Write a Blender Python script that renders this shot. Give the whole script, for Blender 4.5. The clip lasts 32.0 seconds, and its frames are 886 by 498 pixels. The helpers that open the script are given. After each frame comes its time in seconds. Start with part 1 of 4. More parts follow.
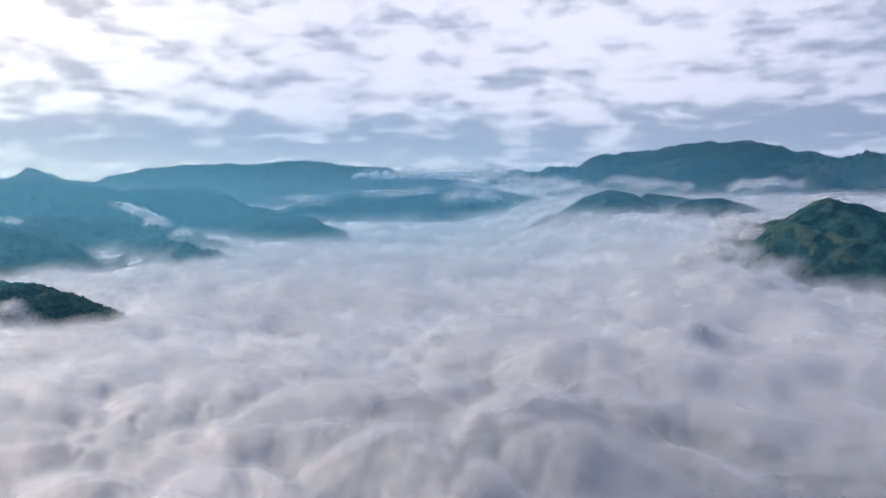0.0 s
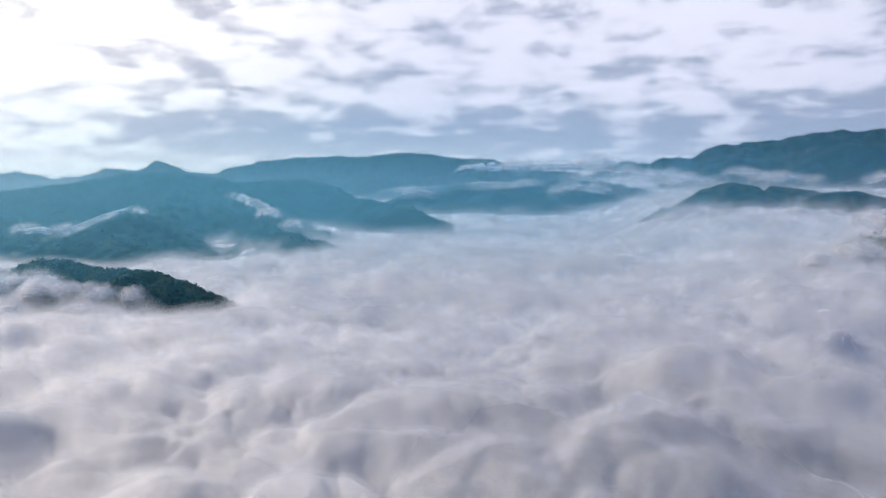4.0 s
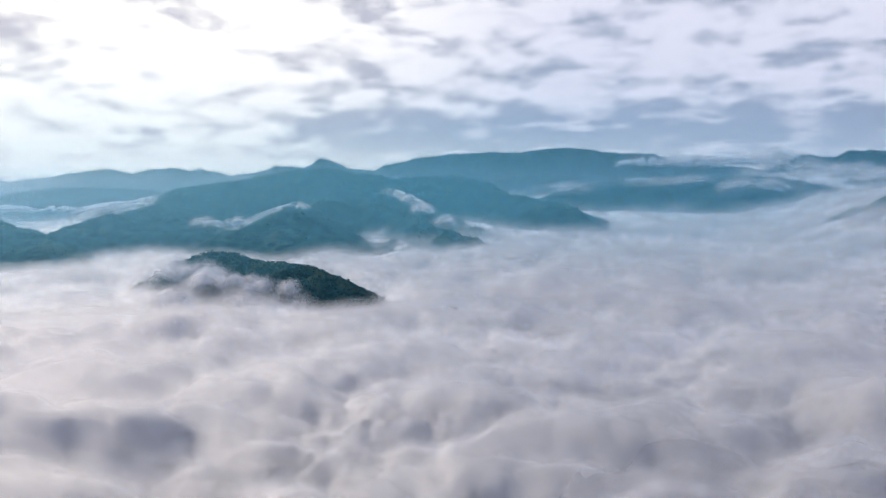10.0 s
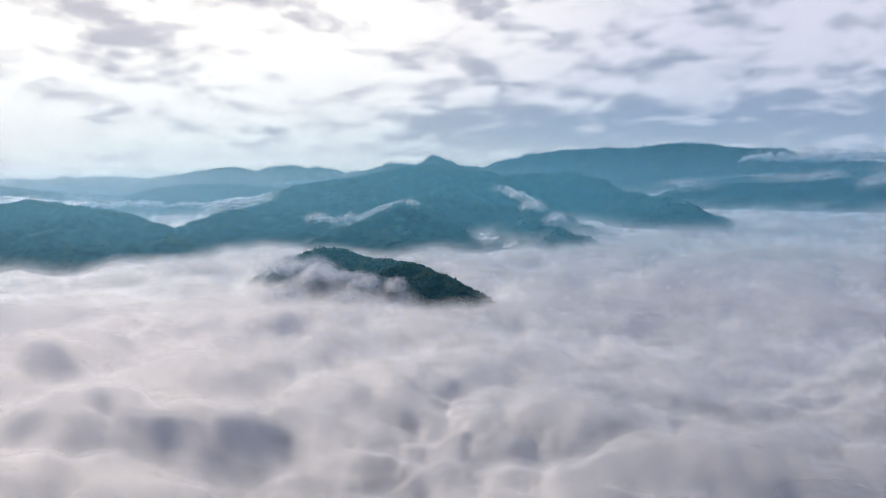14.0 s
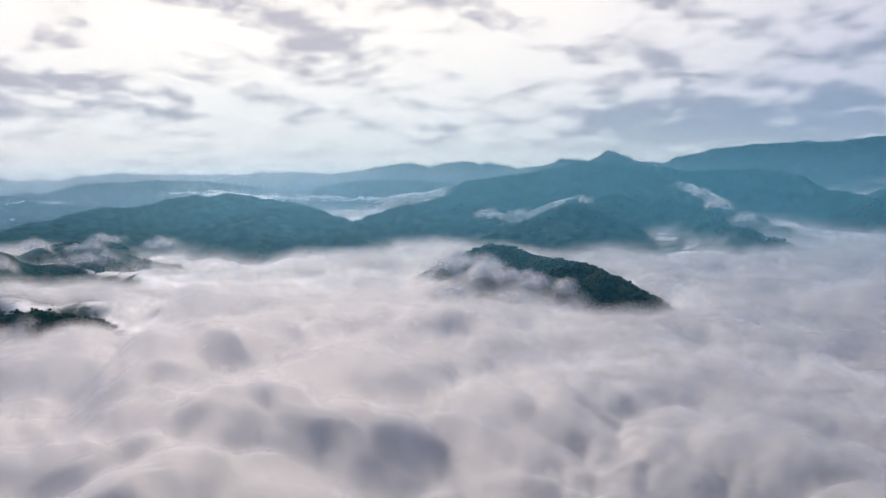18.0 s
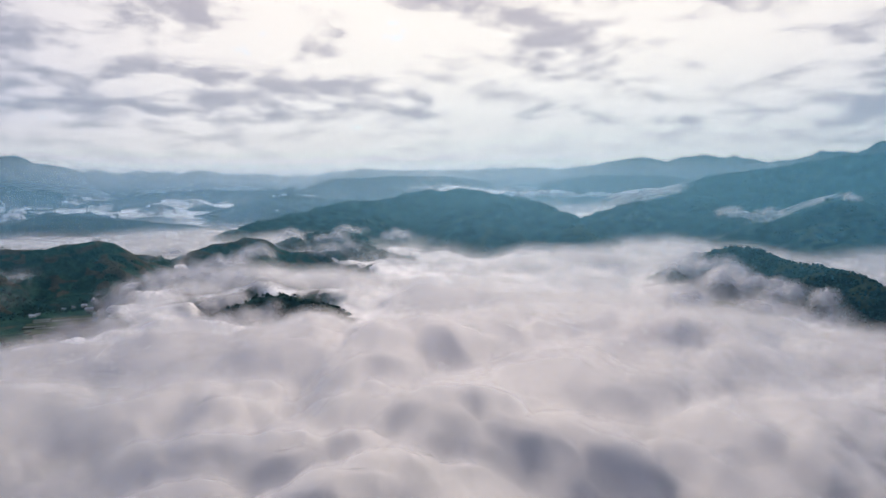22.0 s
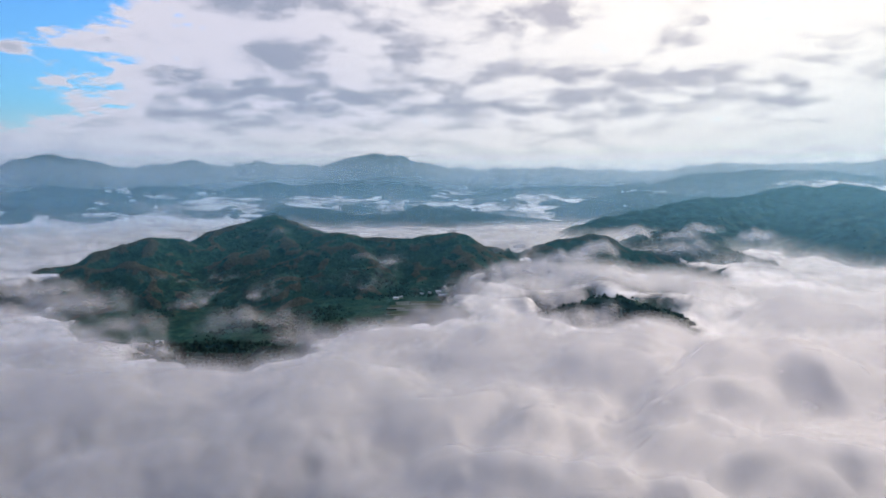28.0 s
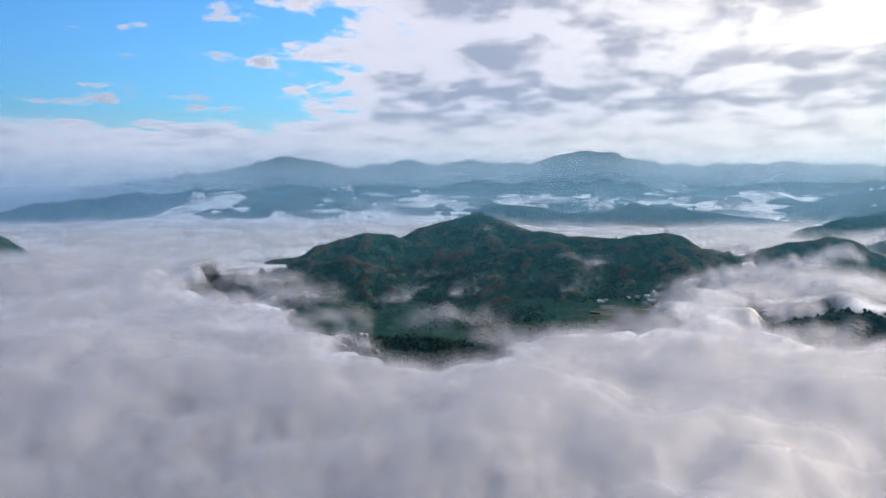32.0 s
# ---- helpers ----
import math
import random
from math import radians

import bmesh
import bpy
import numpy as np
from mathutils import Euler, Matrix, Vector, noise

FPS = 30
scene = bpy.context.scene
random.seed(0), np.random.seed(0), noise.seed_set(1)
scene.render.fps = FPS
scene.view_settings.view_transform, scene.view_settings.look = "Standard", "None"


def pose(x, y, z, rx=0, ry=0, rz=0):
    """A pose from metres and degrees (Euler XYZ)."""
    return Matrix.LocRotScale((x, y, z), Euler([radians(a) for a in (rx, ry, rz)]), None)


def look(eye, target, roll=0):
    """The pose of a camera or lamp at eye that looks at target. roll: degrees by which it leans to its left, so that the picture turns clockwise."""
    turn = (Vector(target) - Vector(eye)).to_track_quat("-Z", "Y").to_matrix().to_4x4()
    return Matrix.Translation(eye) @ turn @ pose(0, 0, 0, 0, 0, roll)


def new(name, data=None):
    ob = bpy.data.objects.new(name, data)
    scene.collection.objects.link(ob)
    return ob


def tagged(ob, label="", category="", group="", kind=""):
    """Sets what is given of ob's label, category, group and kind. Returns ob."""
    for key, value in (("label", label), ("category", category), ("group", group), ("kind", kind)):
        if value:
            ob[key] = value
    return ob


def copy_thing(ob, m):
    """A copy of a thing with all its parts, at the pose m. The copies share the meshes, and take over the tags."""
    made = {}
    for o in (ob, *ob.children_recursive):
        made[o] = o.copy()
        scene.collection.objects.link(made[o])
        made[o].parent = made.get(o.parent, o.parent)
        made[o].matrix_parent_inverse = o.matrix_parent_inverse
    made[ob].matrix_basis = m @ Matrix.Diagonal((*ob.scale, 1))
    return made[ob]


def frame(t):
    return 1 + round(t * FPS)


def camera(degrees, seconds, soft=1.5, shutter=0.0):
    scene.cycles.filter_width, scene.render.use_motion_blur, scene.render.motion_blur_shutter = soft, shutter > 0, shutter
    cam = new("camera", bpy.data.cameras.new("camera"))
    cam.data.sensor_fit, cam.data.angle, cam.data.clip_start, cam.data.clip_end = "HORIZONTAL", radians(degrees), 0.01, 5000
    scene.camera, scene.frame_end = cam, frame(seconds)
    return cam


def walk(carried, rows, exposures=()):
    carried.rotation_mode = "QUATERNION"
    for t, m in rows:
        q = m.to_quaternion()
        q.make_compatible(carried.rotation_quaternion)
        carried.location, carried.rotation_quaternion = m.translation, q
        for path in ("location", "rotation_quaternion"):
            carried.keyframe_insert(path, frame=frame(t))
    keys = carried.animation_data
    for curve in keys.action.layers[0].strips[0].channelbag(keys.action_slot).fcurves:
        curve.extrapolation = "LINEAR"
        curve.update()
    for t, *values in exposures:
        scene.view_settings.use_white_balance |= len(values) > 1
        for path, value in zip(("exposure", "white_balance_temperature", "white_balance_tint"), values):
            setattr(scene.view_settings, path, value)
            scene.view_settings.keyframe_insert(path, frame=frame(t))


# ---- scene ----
cam = camera(64.17, 32.0)
PATH = [
    (0.0, (0.00, 0.00, 200.00), (0.00, 997.74, 132.87), -0.409),
    (0.5, (-0.90, 5.54, 199.52), (-23.65, 1002.54, 125.46), -0.413),
    (1.0, (-1.29, 10.61, 199.17), (-55.60, 1006.37, 124.92), -0.347),
    (1.5, (-2.08, 15.72, 199.15), (-89.89, 1009.08, 124.80), -0.276),
    (2.0, (-1.11, 19.57, 199.33), (-97.69, 1012.06, 124.17), -0.220),
    (2.5, (-1.76, 24.01, 198.50), (-102.55, 1016.09, 123.56), -0.227),
    (3.0, (-2.40, 27.38, 199.37), (-120.26, 1017.51, 123.49), -0.162),
    (3.5, (-2.11, 31.01, 199.57), (-133.74, 1019.34, 122.96), -0.158),
    (5.5, (-5.19, 49.36, 199.03), (-206.68, 1025.73, 120.84), -0.132),
    (6.0, (-6.98, 53.83, 198.95), (-224.13, 1026.82, 120.63), -0.081),
    (6.5, (-6.77, 56.59, 199.22), (-240.29, 1025.72, 120.14), -0.075),
    (7.0, (-7.63, 60.33, 199.85), (-256.44, 1025.59, 120.07), -0.092),
    (7.5, (-8.64, 65.07, 199.57), (-273.84, 1025.93, 119.40), -0.091),
    (8.0, (-10.03, 68.71, 199.72), (-290.35, 1025.24, 119.33), -0.054),
    (8.5, (-11.12, 72.78, 199.49), (-305.86, 1024.95, 118.88), -0.089),
    (9.0, (-12.42, 76.44, 199.81), (-326.09, 1022.51, 118.81), -0.061),
    (9.5, (-13.17, 80.52, 199.93), (-353.98, 1017.11, 118.35), -0.100),
    (10.0, (-13.74, 84.45, 199.77), (-368.86, 1015.66, 117.67), -0.056),
    (10.5, (-14.67, 87.05, 199.87), (-377.26, 1015.34, 117.38), -0.078),
    (11.0, (-16.41, 91.24, 200.21), (-396.66, 1012.36, 116.85), -0.064),
    (11.5, (-17.49, 94.89, 200.32), (-417.18, 1007.70, 116.59), -0.014),
    (12.0, (-18.00, 97.83, 200.50), (-436.14, 1002.26, 115.89), -0.097),
    (12.5, (-19.97, 102.29, 200.65), (-459.48, 996.46, 115.33), -0.030),
    (13.0, (-22.10, 105.93, 200.63), (-484.05, 988.66, 114.73), 0.005),
    (13.5, (-23.39, 109.64, 200.72), (-503.49, 982.61, 114.46), 0.013),
    (14.0, (-23.34, 112.50, 200.83), (-518.65, 976.86, 113.87), -0.012),
    (14.5, (-25.64, 116.21, 200.97), (-535.95, 971.74, 113.46), 0.057),
    (16.5, (-34.22, 130.09, 201.13), (-617.88, 937.04, 110.77), 0.165),
    (17.0, (-35.97, 133.39, 200.78), (-651.80, 916.03, 110.08), 0.143),
    (17.5, (-38.89, 137.69, 200.96), (-699.82, 882.48, 109.02), 0.168),
    (18.0, (-42.81, 141.93, 200.55), (-729.69, 862.77, 107.90), 0.271),
    (18.5, (-44.37, 144.32, 200.70), (-757.53, 839.05, 107.07), 0.273),
    (19.0, (-48.91, 148.54, 200.14), (-787.30, 816.28, 105.80), 0.290),
    (19.5, (-49.92, 151.02, 200.37), (-815.69, 787.01, 104.88), 0.296),
    (20.0, (-51.93, 153.54, 200.83), (-845.15, 754.74, 104.11), 0.321),
    (20.5, (-55.44, 157.13, 200.74), (-873.93, 723.26, 102.89), 0.308),
    (21.0, (-58.38, 159.89, 200.47), (-897.92, 694.15, 101.75), 0.312),
    (21.5, (-61.98, 162.84, 200.47), (-921.81, 663.56, 100.63), 0.330),
    (22.0, (-65.26, 165.36, 200.50), (-944.15, 631.58, 99.54), 0.296),
    (22.5, (-68.81, 168.07, 200.19), (-965.59, 598.72, 98.57), 0.316),
    (23.0, (-72.11, 170.23, 200.06), (-985.52, 564.10, 97.37), 0.319),
    (23.5, (-75.73, 173.41, 199.78), (-1004.53, 529.35, 96.63), 0.268),
    (24.0, (-79.08, 175.26, 199.98), (-1021.33, 493.60, 95.94), 0.218),
    (24.5, (-83.57, 178.18, 199.62), (-1037.98, 457.74, 94.99), 0.181),
    (25.0, (-87.01, 179.39, 199.80), (-1051.90, 420.03, 94.55), 0.159),
    (25.5, (-89.91, 180.77, 199.91), (-1063.66, 382.30, 94.05), 0.125),
    (27.5, (-102.68, 187.20, 200.43), (-1095.98, 228.24, 92.42), -0.064),
    (28.0, (-108.44, 186.95, 199.66), (-1102.57, 188.44, 91.47), -0.096),
    (28.5, (-112.95, 187.75, 199.50), (-1106.27, 148.79, 90.87), -0.208),
    (29.0, (-116.35, 188.41, 199.48), (-1107.43, 111.70, 90.50), -0.217),
    (29.5, (-120.67, 188.79, 199.17), (-1108.07, 74.31, 89.97), -0.310),
    (30.0, (-124.94, 188.69, 198.76), (-1107.66, 39.20, 89.68), -0.389),
    (30.5, (-129.86, 189.92, 198.24), (-1106.34, 3.96, 89.16), -0.463),
    (31.0, (-131.84, 189.97, 198.96), (-1100.95, -30.99, 89.42), -0.557),
    (31.5, (-134.90, 190.55, 199.39), (-1095.35, -65.40, 89.68), -0.619),
    (32.0, (-141.01, 190.90, 198.22), (-1092.62, -96.31, 88.89), -0.631),
]
walk(cam, [(t, look(eye, target, roll)) for t, eye, target, roll in PATH], ((0.0, 0.22, 6500, 10), (6.0, 0.14, 6500, 10), (12.0, 0.02, 6550, 10), (18.0, -0.13, 6680, 12), (24.0, -0.20, 6800, 13), (28.0, -0.10, 6680, 12), (32.0, 0.06, 6560, 10)))

# ---------------------------------------------------------------- sky, sun
SUN_AZ, SUN_EL = 57.0, 24.0
sun_way = Vector((-math.sin(radians(SUN_AZ)) * math.cos(radians(SUN_EL)), math.cos(radians(SUN_AZ)) * math.cos(radians(SUN_EL)), math.sin(radians(SUN_EL))))
sun = new("sun", bpy.data.lights.new("sun", "SUN"))
sun.data.energy, sun.data.angle, sun.data.color = 3.7, radians(42.0), (1.0, 0.87, 0.75)
sun.matrix_world = look(sun_way * 100, (0, 0, 0))


class Nodes:
    """A small wrapper that makes node trees readable."""

    def __init__(self, tree):
        self.tree = tree
        tree.nodes.clear()

    def put(self, socket, value):
        if isinstance(value, bpy.types.NodeSocket):
            self.tree.links.new(value, socket)
        elif value is not None:
            socket.default_value = value

    def node(self, kind):
        return self.tree.nodes.new(kind)

    def weight(self, name):
        n = self.node("ShaderNodeAttribute")
        n.attribute_name = name
        return n.outputs["Fac"]

    def math(self, op, a, b=None, c=None, clamp=False):
        n = self.node("ShaderNodeMath")
        n.operation, n.use_clamp = op, clamp
        for s, v in zip(n.inputs, (a, b, c)):
            self.put(s, v)
        return n.outputs[0]

    def vec(self, op, a, b=None):
        n = self.node("ShaderNodeVectorMath")
        n.operation = op
        for s, v in zip(n.inputs, (a, b)):
            self.put(s, v)
        return n.outputs["Value"] if op in ("LENGTH", "DOT_PRODUCT") else n.outputs[0]

    def ramp(self, v, a, b, c=0.0, d=1.0, smooth=True):
        n = self.node("ShaderNodeMapRange")
        n.interpolation_type = "SMOOTHSTEP" if smooth else "LINEAR"
        for s, x in zip(n.inputs, (v, a, b, c, d)):
            self.put(s, x)
        return n.outputs[0]

    def noise(self, vector, scale, detail=4.0, rough=0.5, warp=0.0):
        n = self.node("ShaderNodeTexNoise")
        self.put(n.inputs["Vector"], vector)
        for key, x in (("Scale", scale), ("Detail", detail), ("Roughness", rough), ("Distortion", warp)):
            n.inputs[key].default_value = x
        return n.outputs[0]

    def mix(self, f, a, b):
        n = self.node("ShaderNodeMix")
        n.data_type = "RGBA"
        self.put(n.inputs["Factor"], f)
        self.put(n.inputs[6], a)
        self.put(n.inputs[7], b)
        return n.outputs[2]

    def shade(self, f, a, b):
        n = self.node("ShaderNodeMixShader")
        for s, v in zip(n.inputs, (f, a, b)):
            self.put(s, v)
        return n.outputs[0]


def rgb(r, g, b):
    return (r, g, b, 1.0)


def build_sky():
    world = bpy.data.worlds.new("sky")
    world.use_nodes = True
    scene.world = world
    k = Nodes(world.node_tree)
    out, back = k.node("ShaderNodeOutputWorld"), k.node("ShaderNodeBackground")
    k.tree.links.new(back.outputs[0], out.inputs[0])
    way = k.node("ShaderNodeTexCoord").outputs["Generated"]
    split = k.node("ShaderNodeSeparateXYZ")
    k.put(split.inputs[0], way)
    x, y, z = split.outputs
    az = k.math("MULTIPLY", k.math("ARCTAN2", k.math("MULTIPLY", x, -1.0), y), 180 / math.pi)
    el = k.math("MULTIPLY", k.math("ARCSINE", z), 180 / math.pi)
    # clouds lie on a flat layer overhead: shrink towards the horizon
    lift = k.math("ADD", k.math("MAXIMUM", z, 0.0), 0.21)
    flat = k.node("ShaderNodeCombineXYZ")
    k.put(flat.inputs[0], k.math("DIVIDE", x, lift))
    k.put(flat.inputs[1], k.math("DIVIDE", y, lift))
    p = flat.outputs[0]
    puffs = k.noise(p, 4.4, 3.0, 0.5, 0.1)
    banks = k.noise(p, 1.1, 2.0, 0.5, 0.2)
    fine = k.noise(p, 13.0, 4.0, 0.62)
    cover = k.math("ADD", k.math("MULTIPLY", puffs, 0.72), k.math("ADD", k.math("MULTIPLY", banks, 0.42), k.math("MULTIPLY", fine, 0.30)))

    def patch(a0, a1, e0, e1, soft_a, soft_e):
        m = k.math("MULTIPLY", k.ramp(az, a0 - soft_a, a0 + soft_a), k.ramp(az, a1 + soft_a, a1 - soft_a))
        return k.math("MULTIPLY", m, k.math("MULTIPLY", k.ramp(el, e0 - soft_e, e0 + soft_e), k.ramp(el, e1 + soft_e, e1 - soft_e)))

    # long low banks of thicker cloud
    bank_a = patch(-40.0, 36.0, 2.8, 6.2, 10.0, 1.6)
    bank_b = patch(67.0, 110.0, 3.8, 9.0, 8.0, 1.8)
    grey = k.math("ADD", cover, k.math("ADD", k.math("MULTIPLY", bank_a, 0.16), k.math("MULTIPLY", bank_b, 0.075)))
    glow = k.vec("DOT_PRODUCT", way, tuple(sun_way))
    near_sun = k.ramp(glow, 0.66, 1.0)
    grey = k.math("SUBTRACT", grey, k.math("MULTIPLY", near_sun, 0.03))
    # open blue sky
    gap = k.math("MULTIPLY", k.ramp(az, 104.0, 127.0), k.ramp(el, 1.0, 5.0))
    thick = k.ramp(k.math("SUBTRACT", grey, k.math("MULTIPLY", gap, 0.12)), 0.67, 0.88)
    gap_back = k.math("MULTIPLY", gap, k.ramp(az, 176.0, 150.0))
    veil = k.math("SUBTRACT", 1.0, k.ramp(k.math("ADD", k.math("MULTIPLY", gap_back, 1.38), k.math("MULTIPLY", k.math("SUBTRACT", 0.67, cover), 3.6)), 0.50, 0.86))
    sky = k.node("ShaderNodeTexSky")
    sky.sky_type, sky.sun_disc = "NISHITA", False
    sky.sun_elevation, sky.sun_rotation = radians(SUN_EL), radians(-SUN_AZ)
    sky.air_density, sky.dust_density, sky.ozone_density = 1.2, 0.6, 2.0
    blue = k.vec("MULTIPLY", sky.outputs[0], (0.055, 0.118, 0.20))
    lit = k.mix(near_sun, rgb(0.76, 0.77, 0.92), rgb(1.20, 1.17, 1.13))
    dark = k.mix(near_sun, rgb(0.38, 0.43, 0.58), rgb(0.62, 0.60, 0.68))
    cloud = k.mix(thick, lit, dark)
    both = k.mix(veil, blue, cloud)
    # pale band along the horizon
    band = k.math("MULTIPLY", k.ramp(el, 5.5, 0.5), 0.68)
    both = k.mix(band, both, k.mix(k.ramp(glow, 0.38, 0.86), rgb(0.66, 0.70, 0.84), rgb(1.12, 1.05, 0.99)))
    # the overcast is dimmer overhead and behind, away from the sun
    side = k.math("MULTIPLY", k.ramp(glow, -0.6, 0.45), k.ramp(el, 75.0, 16.0, 0.55, 1.0))
    k.put(back.inputs[0], k.vec("MULTIPLY", both, k.mix(side, rgb(0.27, 0.37, 0.55), rgb(1.0, 1.0, 1.0))))
    back.inputs[1].default_value = 1.0


build_sky()
scene.view_settings.exposure = 0.0
scene.cycles.transparent_max_bounces = 48

# ---------------------------------------------------------------- numbers for shapes


def lattice(ix, iy, seed):
    h = (ix.astype(np.int64) * 374761393 + iy.astype(np.int64) * 668265263 + seed * 974711) & 0xFFFFFFFF
    h = ((h ^ (h >> 13)) * 1274126177) & 0xFFFFFFFF
    h = h ^ (h >> 16)
    return (h & 0xFFFF) / 65535.0


def value(x, y, seed=0):
    ix, iy = np.floor(x), np.floor(y)
    fx, fy = x - ix, y - iy
    fx, fy = fx * fx * fx * (fx * (fx * 6 - 15) + 10), fy * fy * fy * (fy * (fy * 6 - 15) + 10)
    a, b = lattice(ix, iy, seed), lattice(ix + 1, iy, seed)
    c, d = lattice(ix, iy + 1, seed), lattice(ix + 1, iy + 1, seed)
    return (a * (1 - fx) + b * fx) * (1 - fy) + (c * (1 - fx) + d * fx) * fy


def fbm(x, y, size, octaves=4, seed=0, gain=0.5):
    """Smooth noise from -1 to 1 with bumps of about size metres."""
    total, amp, norm, f = 0.0, 1.0, 0.0, 1.0 / size
    for i in range(octaves):
        ca, sa = math.cos(0.6 * i), math.sin(0.6 * i)
        total = total + amp * (2 * value((x * ca - y * sa) * f, (x * sa + y * ca) * f, seed + 17 * i) - 1)
        norm, amp, f = norm + amp, amp * gain, f * 2.03
    return total / norm


def creased(x, y, size, octaves=4, seed=0):
    """Noise with sharp crests, 0 to 1."""
    total, amp, norm, f = 0.0, 1.0, 0.0, 1.0 / size
    for i in range(octaves):
        total = total + amp * (1 - np.abs(2 * value(x * f + 3.1 * i, y * f - 1.7 * i, seed + 31 * i) - 1))
        norm, amp, f = norm + amp, amp * 0.5, f * 2.1
    return total / norm


def step(v, a, b):
    u = np.clip((v - a) / (b - a), 0, 1)
    return u * u * (3 - 2 * u)


def grid_mesh(name, xs, ys, zs):
    """A sheet through two-dimensional arrays of places."""
    n, m = xs.shape
    co = np.stack([xs, ys, zs], -1).reshape(-1, 3)
    i = np.arange(n * m).reshape(n, m)
    quads = np.stack([i[:-1, :-1], i[1:, :-1], i[1:, 1:], i[:-1, 1:]], -1).reshape(-1, 4)
    return quads_mesh(name, co, quads)


def quads_mesh(name, co, faces):
    me = bpy.data.meshes.new(name)
    k = faces.shape[1]
    me.vertices.add(len(co))
    me.vertices.foreach_set("co", np.asarray(co, np.float32).ravel())
    me.loops.add(faces.size)
    me.loops.foreach_set("vertex_index", faces.astype(np.int32).ravel())
    me.polygons.add(len(faces))
    me.polygons.foreach_set("loop_start", np.arange(0, faces.size, k, dtype=np.int32))
    me.update(calc_edges=True)
    me.polygons.foreach_set("use_smooth", np.ones(len(faces), bool))
    return me


def weight(me, name, values):
    me.attributes.new(name, "FLOAT", "POINT").data.foreach_set("value", np.asarray(values, np.float32).ravel())


# ---------------------------------------------------------------- materials


def material(name):
    m = bpy.data.materials.new(name)
    m.use_nodes = True
    k = Nodes(m.node_tree)
    return m, k, k.node("ShaderNodeOutputMaterial")


def hill_material(name, low, high, bare, bare_amount, grain=0.09, patch=0.006):
    """Wooded and grassy slopes: two greens, patches of bare brown earth and dry grass, fine tree grain."""
    m, k, out = material(name)
    at = k.node("ShaderNodeNewGeometry").outputs["Position"]
    big, mid, small = k.noise(at, patch, 4.0, 0.55, 0.4), k.noise(at, patch * 5, 5.0, 0.6), k.noise(at, grain, 3.0, 0.6)
    base = k.mix(k.ramp(mid, 0.35, 0.65), low, high)
    dry = k.ramp(k.math("MULTIPLY_ADD", k.weight("ridge"), 0.17, k.math("ADD", k.math("MULTIPLY", big, 0.7), k.math("MULTIPLY", mid, 0.3))), 0.62 - bare_amount, 0.72 - bare_amount)
    base = k.mix(k.math("MULTIPLY", dry, 0.85), base, bare)
    base = k.mix(k.ramp(small, 0.4, 0.7), k.vec("MULTIPLY", base, (0.72, 0.75, 0.75)), base)
    b = k.node("ShaderNodeBsdfPrincipled")
    k.put(b.inputs["Base Color"], base)
    b.inputs["Roughness"].default_value = 0.9
    b.inputs["Specular IOR Level"].default_value = 0.0
    bump = k.node("ShaderNodeBump")
    bump.inputs["Strength"].default_value, bump.inputs["Distance"].default_value = 0.8, 5.0
    k.put(bump.inputs["Height"], k.math("ADD", small, k.math("MULTIPLY", mid, 2.0)))
    k.put(b.inputs["Normal"], bump.outputs[0])
    k.put(out.inputs[0], b.outputs[0])
    return m


GREEN = hill_material("wooded slope", rgb(0.006, 0.026, 0.030), rgb(0.030, 0.080, 0.072), rgb(0.060, 0.085, 0.058), 0.03)
BROWN = hill_material("grassy slope", rgb(0.016, 0.060, 0.052), rgb(0.034, 0.084, 0.062), rgb(0.088, 0.078, 0.056), 0.05, 0.12, 0.009)
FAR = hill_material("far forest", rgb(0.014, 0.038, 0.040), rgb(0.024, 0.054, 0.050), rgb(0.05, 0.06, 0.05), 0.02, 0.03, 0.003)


def mist_material(name, colour, size, soft=0.5, sheen=0.15, even=0.5, opaque=False):
    """Water droplets in air: white, lit through as well as from above, more or less see-through by the sheet's own density."""
    m, k, out = material(name)
    at = k.node("ShaderNodeNewGeometry").outputs["Position"]
    d, tr, gl = k.node("ShaderNodeBsdfDiffuse"), k.node("ShaderNodeBsdfTranslucent"), k.node("ShaderNodeBsdfGlossy")
    for n in (d, tr):
        n.inputs[0].default_value = colour
    gl.inputs[0].default_value = rgb(0.97, 0.96, 0.97)
    gl.inputs["Roughness"].default_value = 0.70
    # light is scattered many times inside, so that form shows softly
    fluff = k.node("ShaderNodeBump")
    fluff.inputs["Strength"].default_value, fluff.inputs["Distance"].default_value = 0.8, 5.0
    k.put(fluff.inputs["Height"], k.noise(at, 1.0 / 24.0, 5.0, 0.62, 0.6))
    facing = k.vec("NORMALIZE", k.vec("ADD", k.vec("MULTIPLY", fluff.outputs[0], (1.0 - even,) * 3), (0.0, 0.0, even)))
    for n in (d, tr, gl):
        k.put(n.inputs["Normal"], facing)
    body = k.shade(soft, d.outputs[0], tr.outputs[0])
    if sheen:
        body = k.shade(sheen, body, gl.outputs[0])
    if not opaque:
        att = k.weight("fog_amount")
        grain = k.noise(at, 1.0 / size, 5.0, 0.6, 0.5)
        a = k.ramp(k.math("ADD", att, k.math("MULTIPLY", k.math("SUBTRACT", grain, 0.5), 1.5)), 0.05, 1.0)
        top = k.weight("fog_most")
        body = k.shade(k.math("MULTIPLY", a, top), k.node("ShaderNodeBsdfTransparent").outputs[0], body)
    k.put(out.inputs[0], body)
    return m


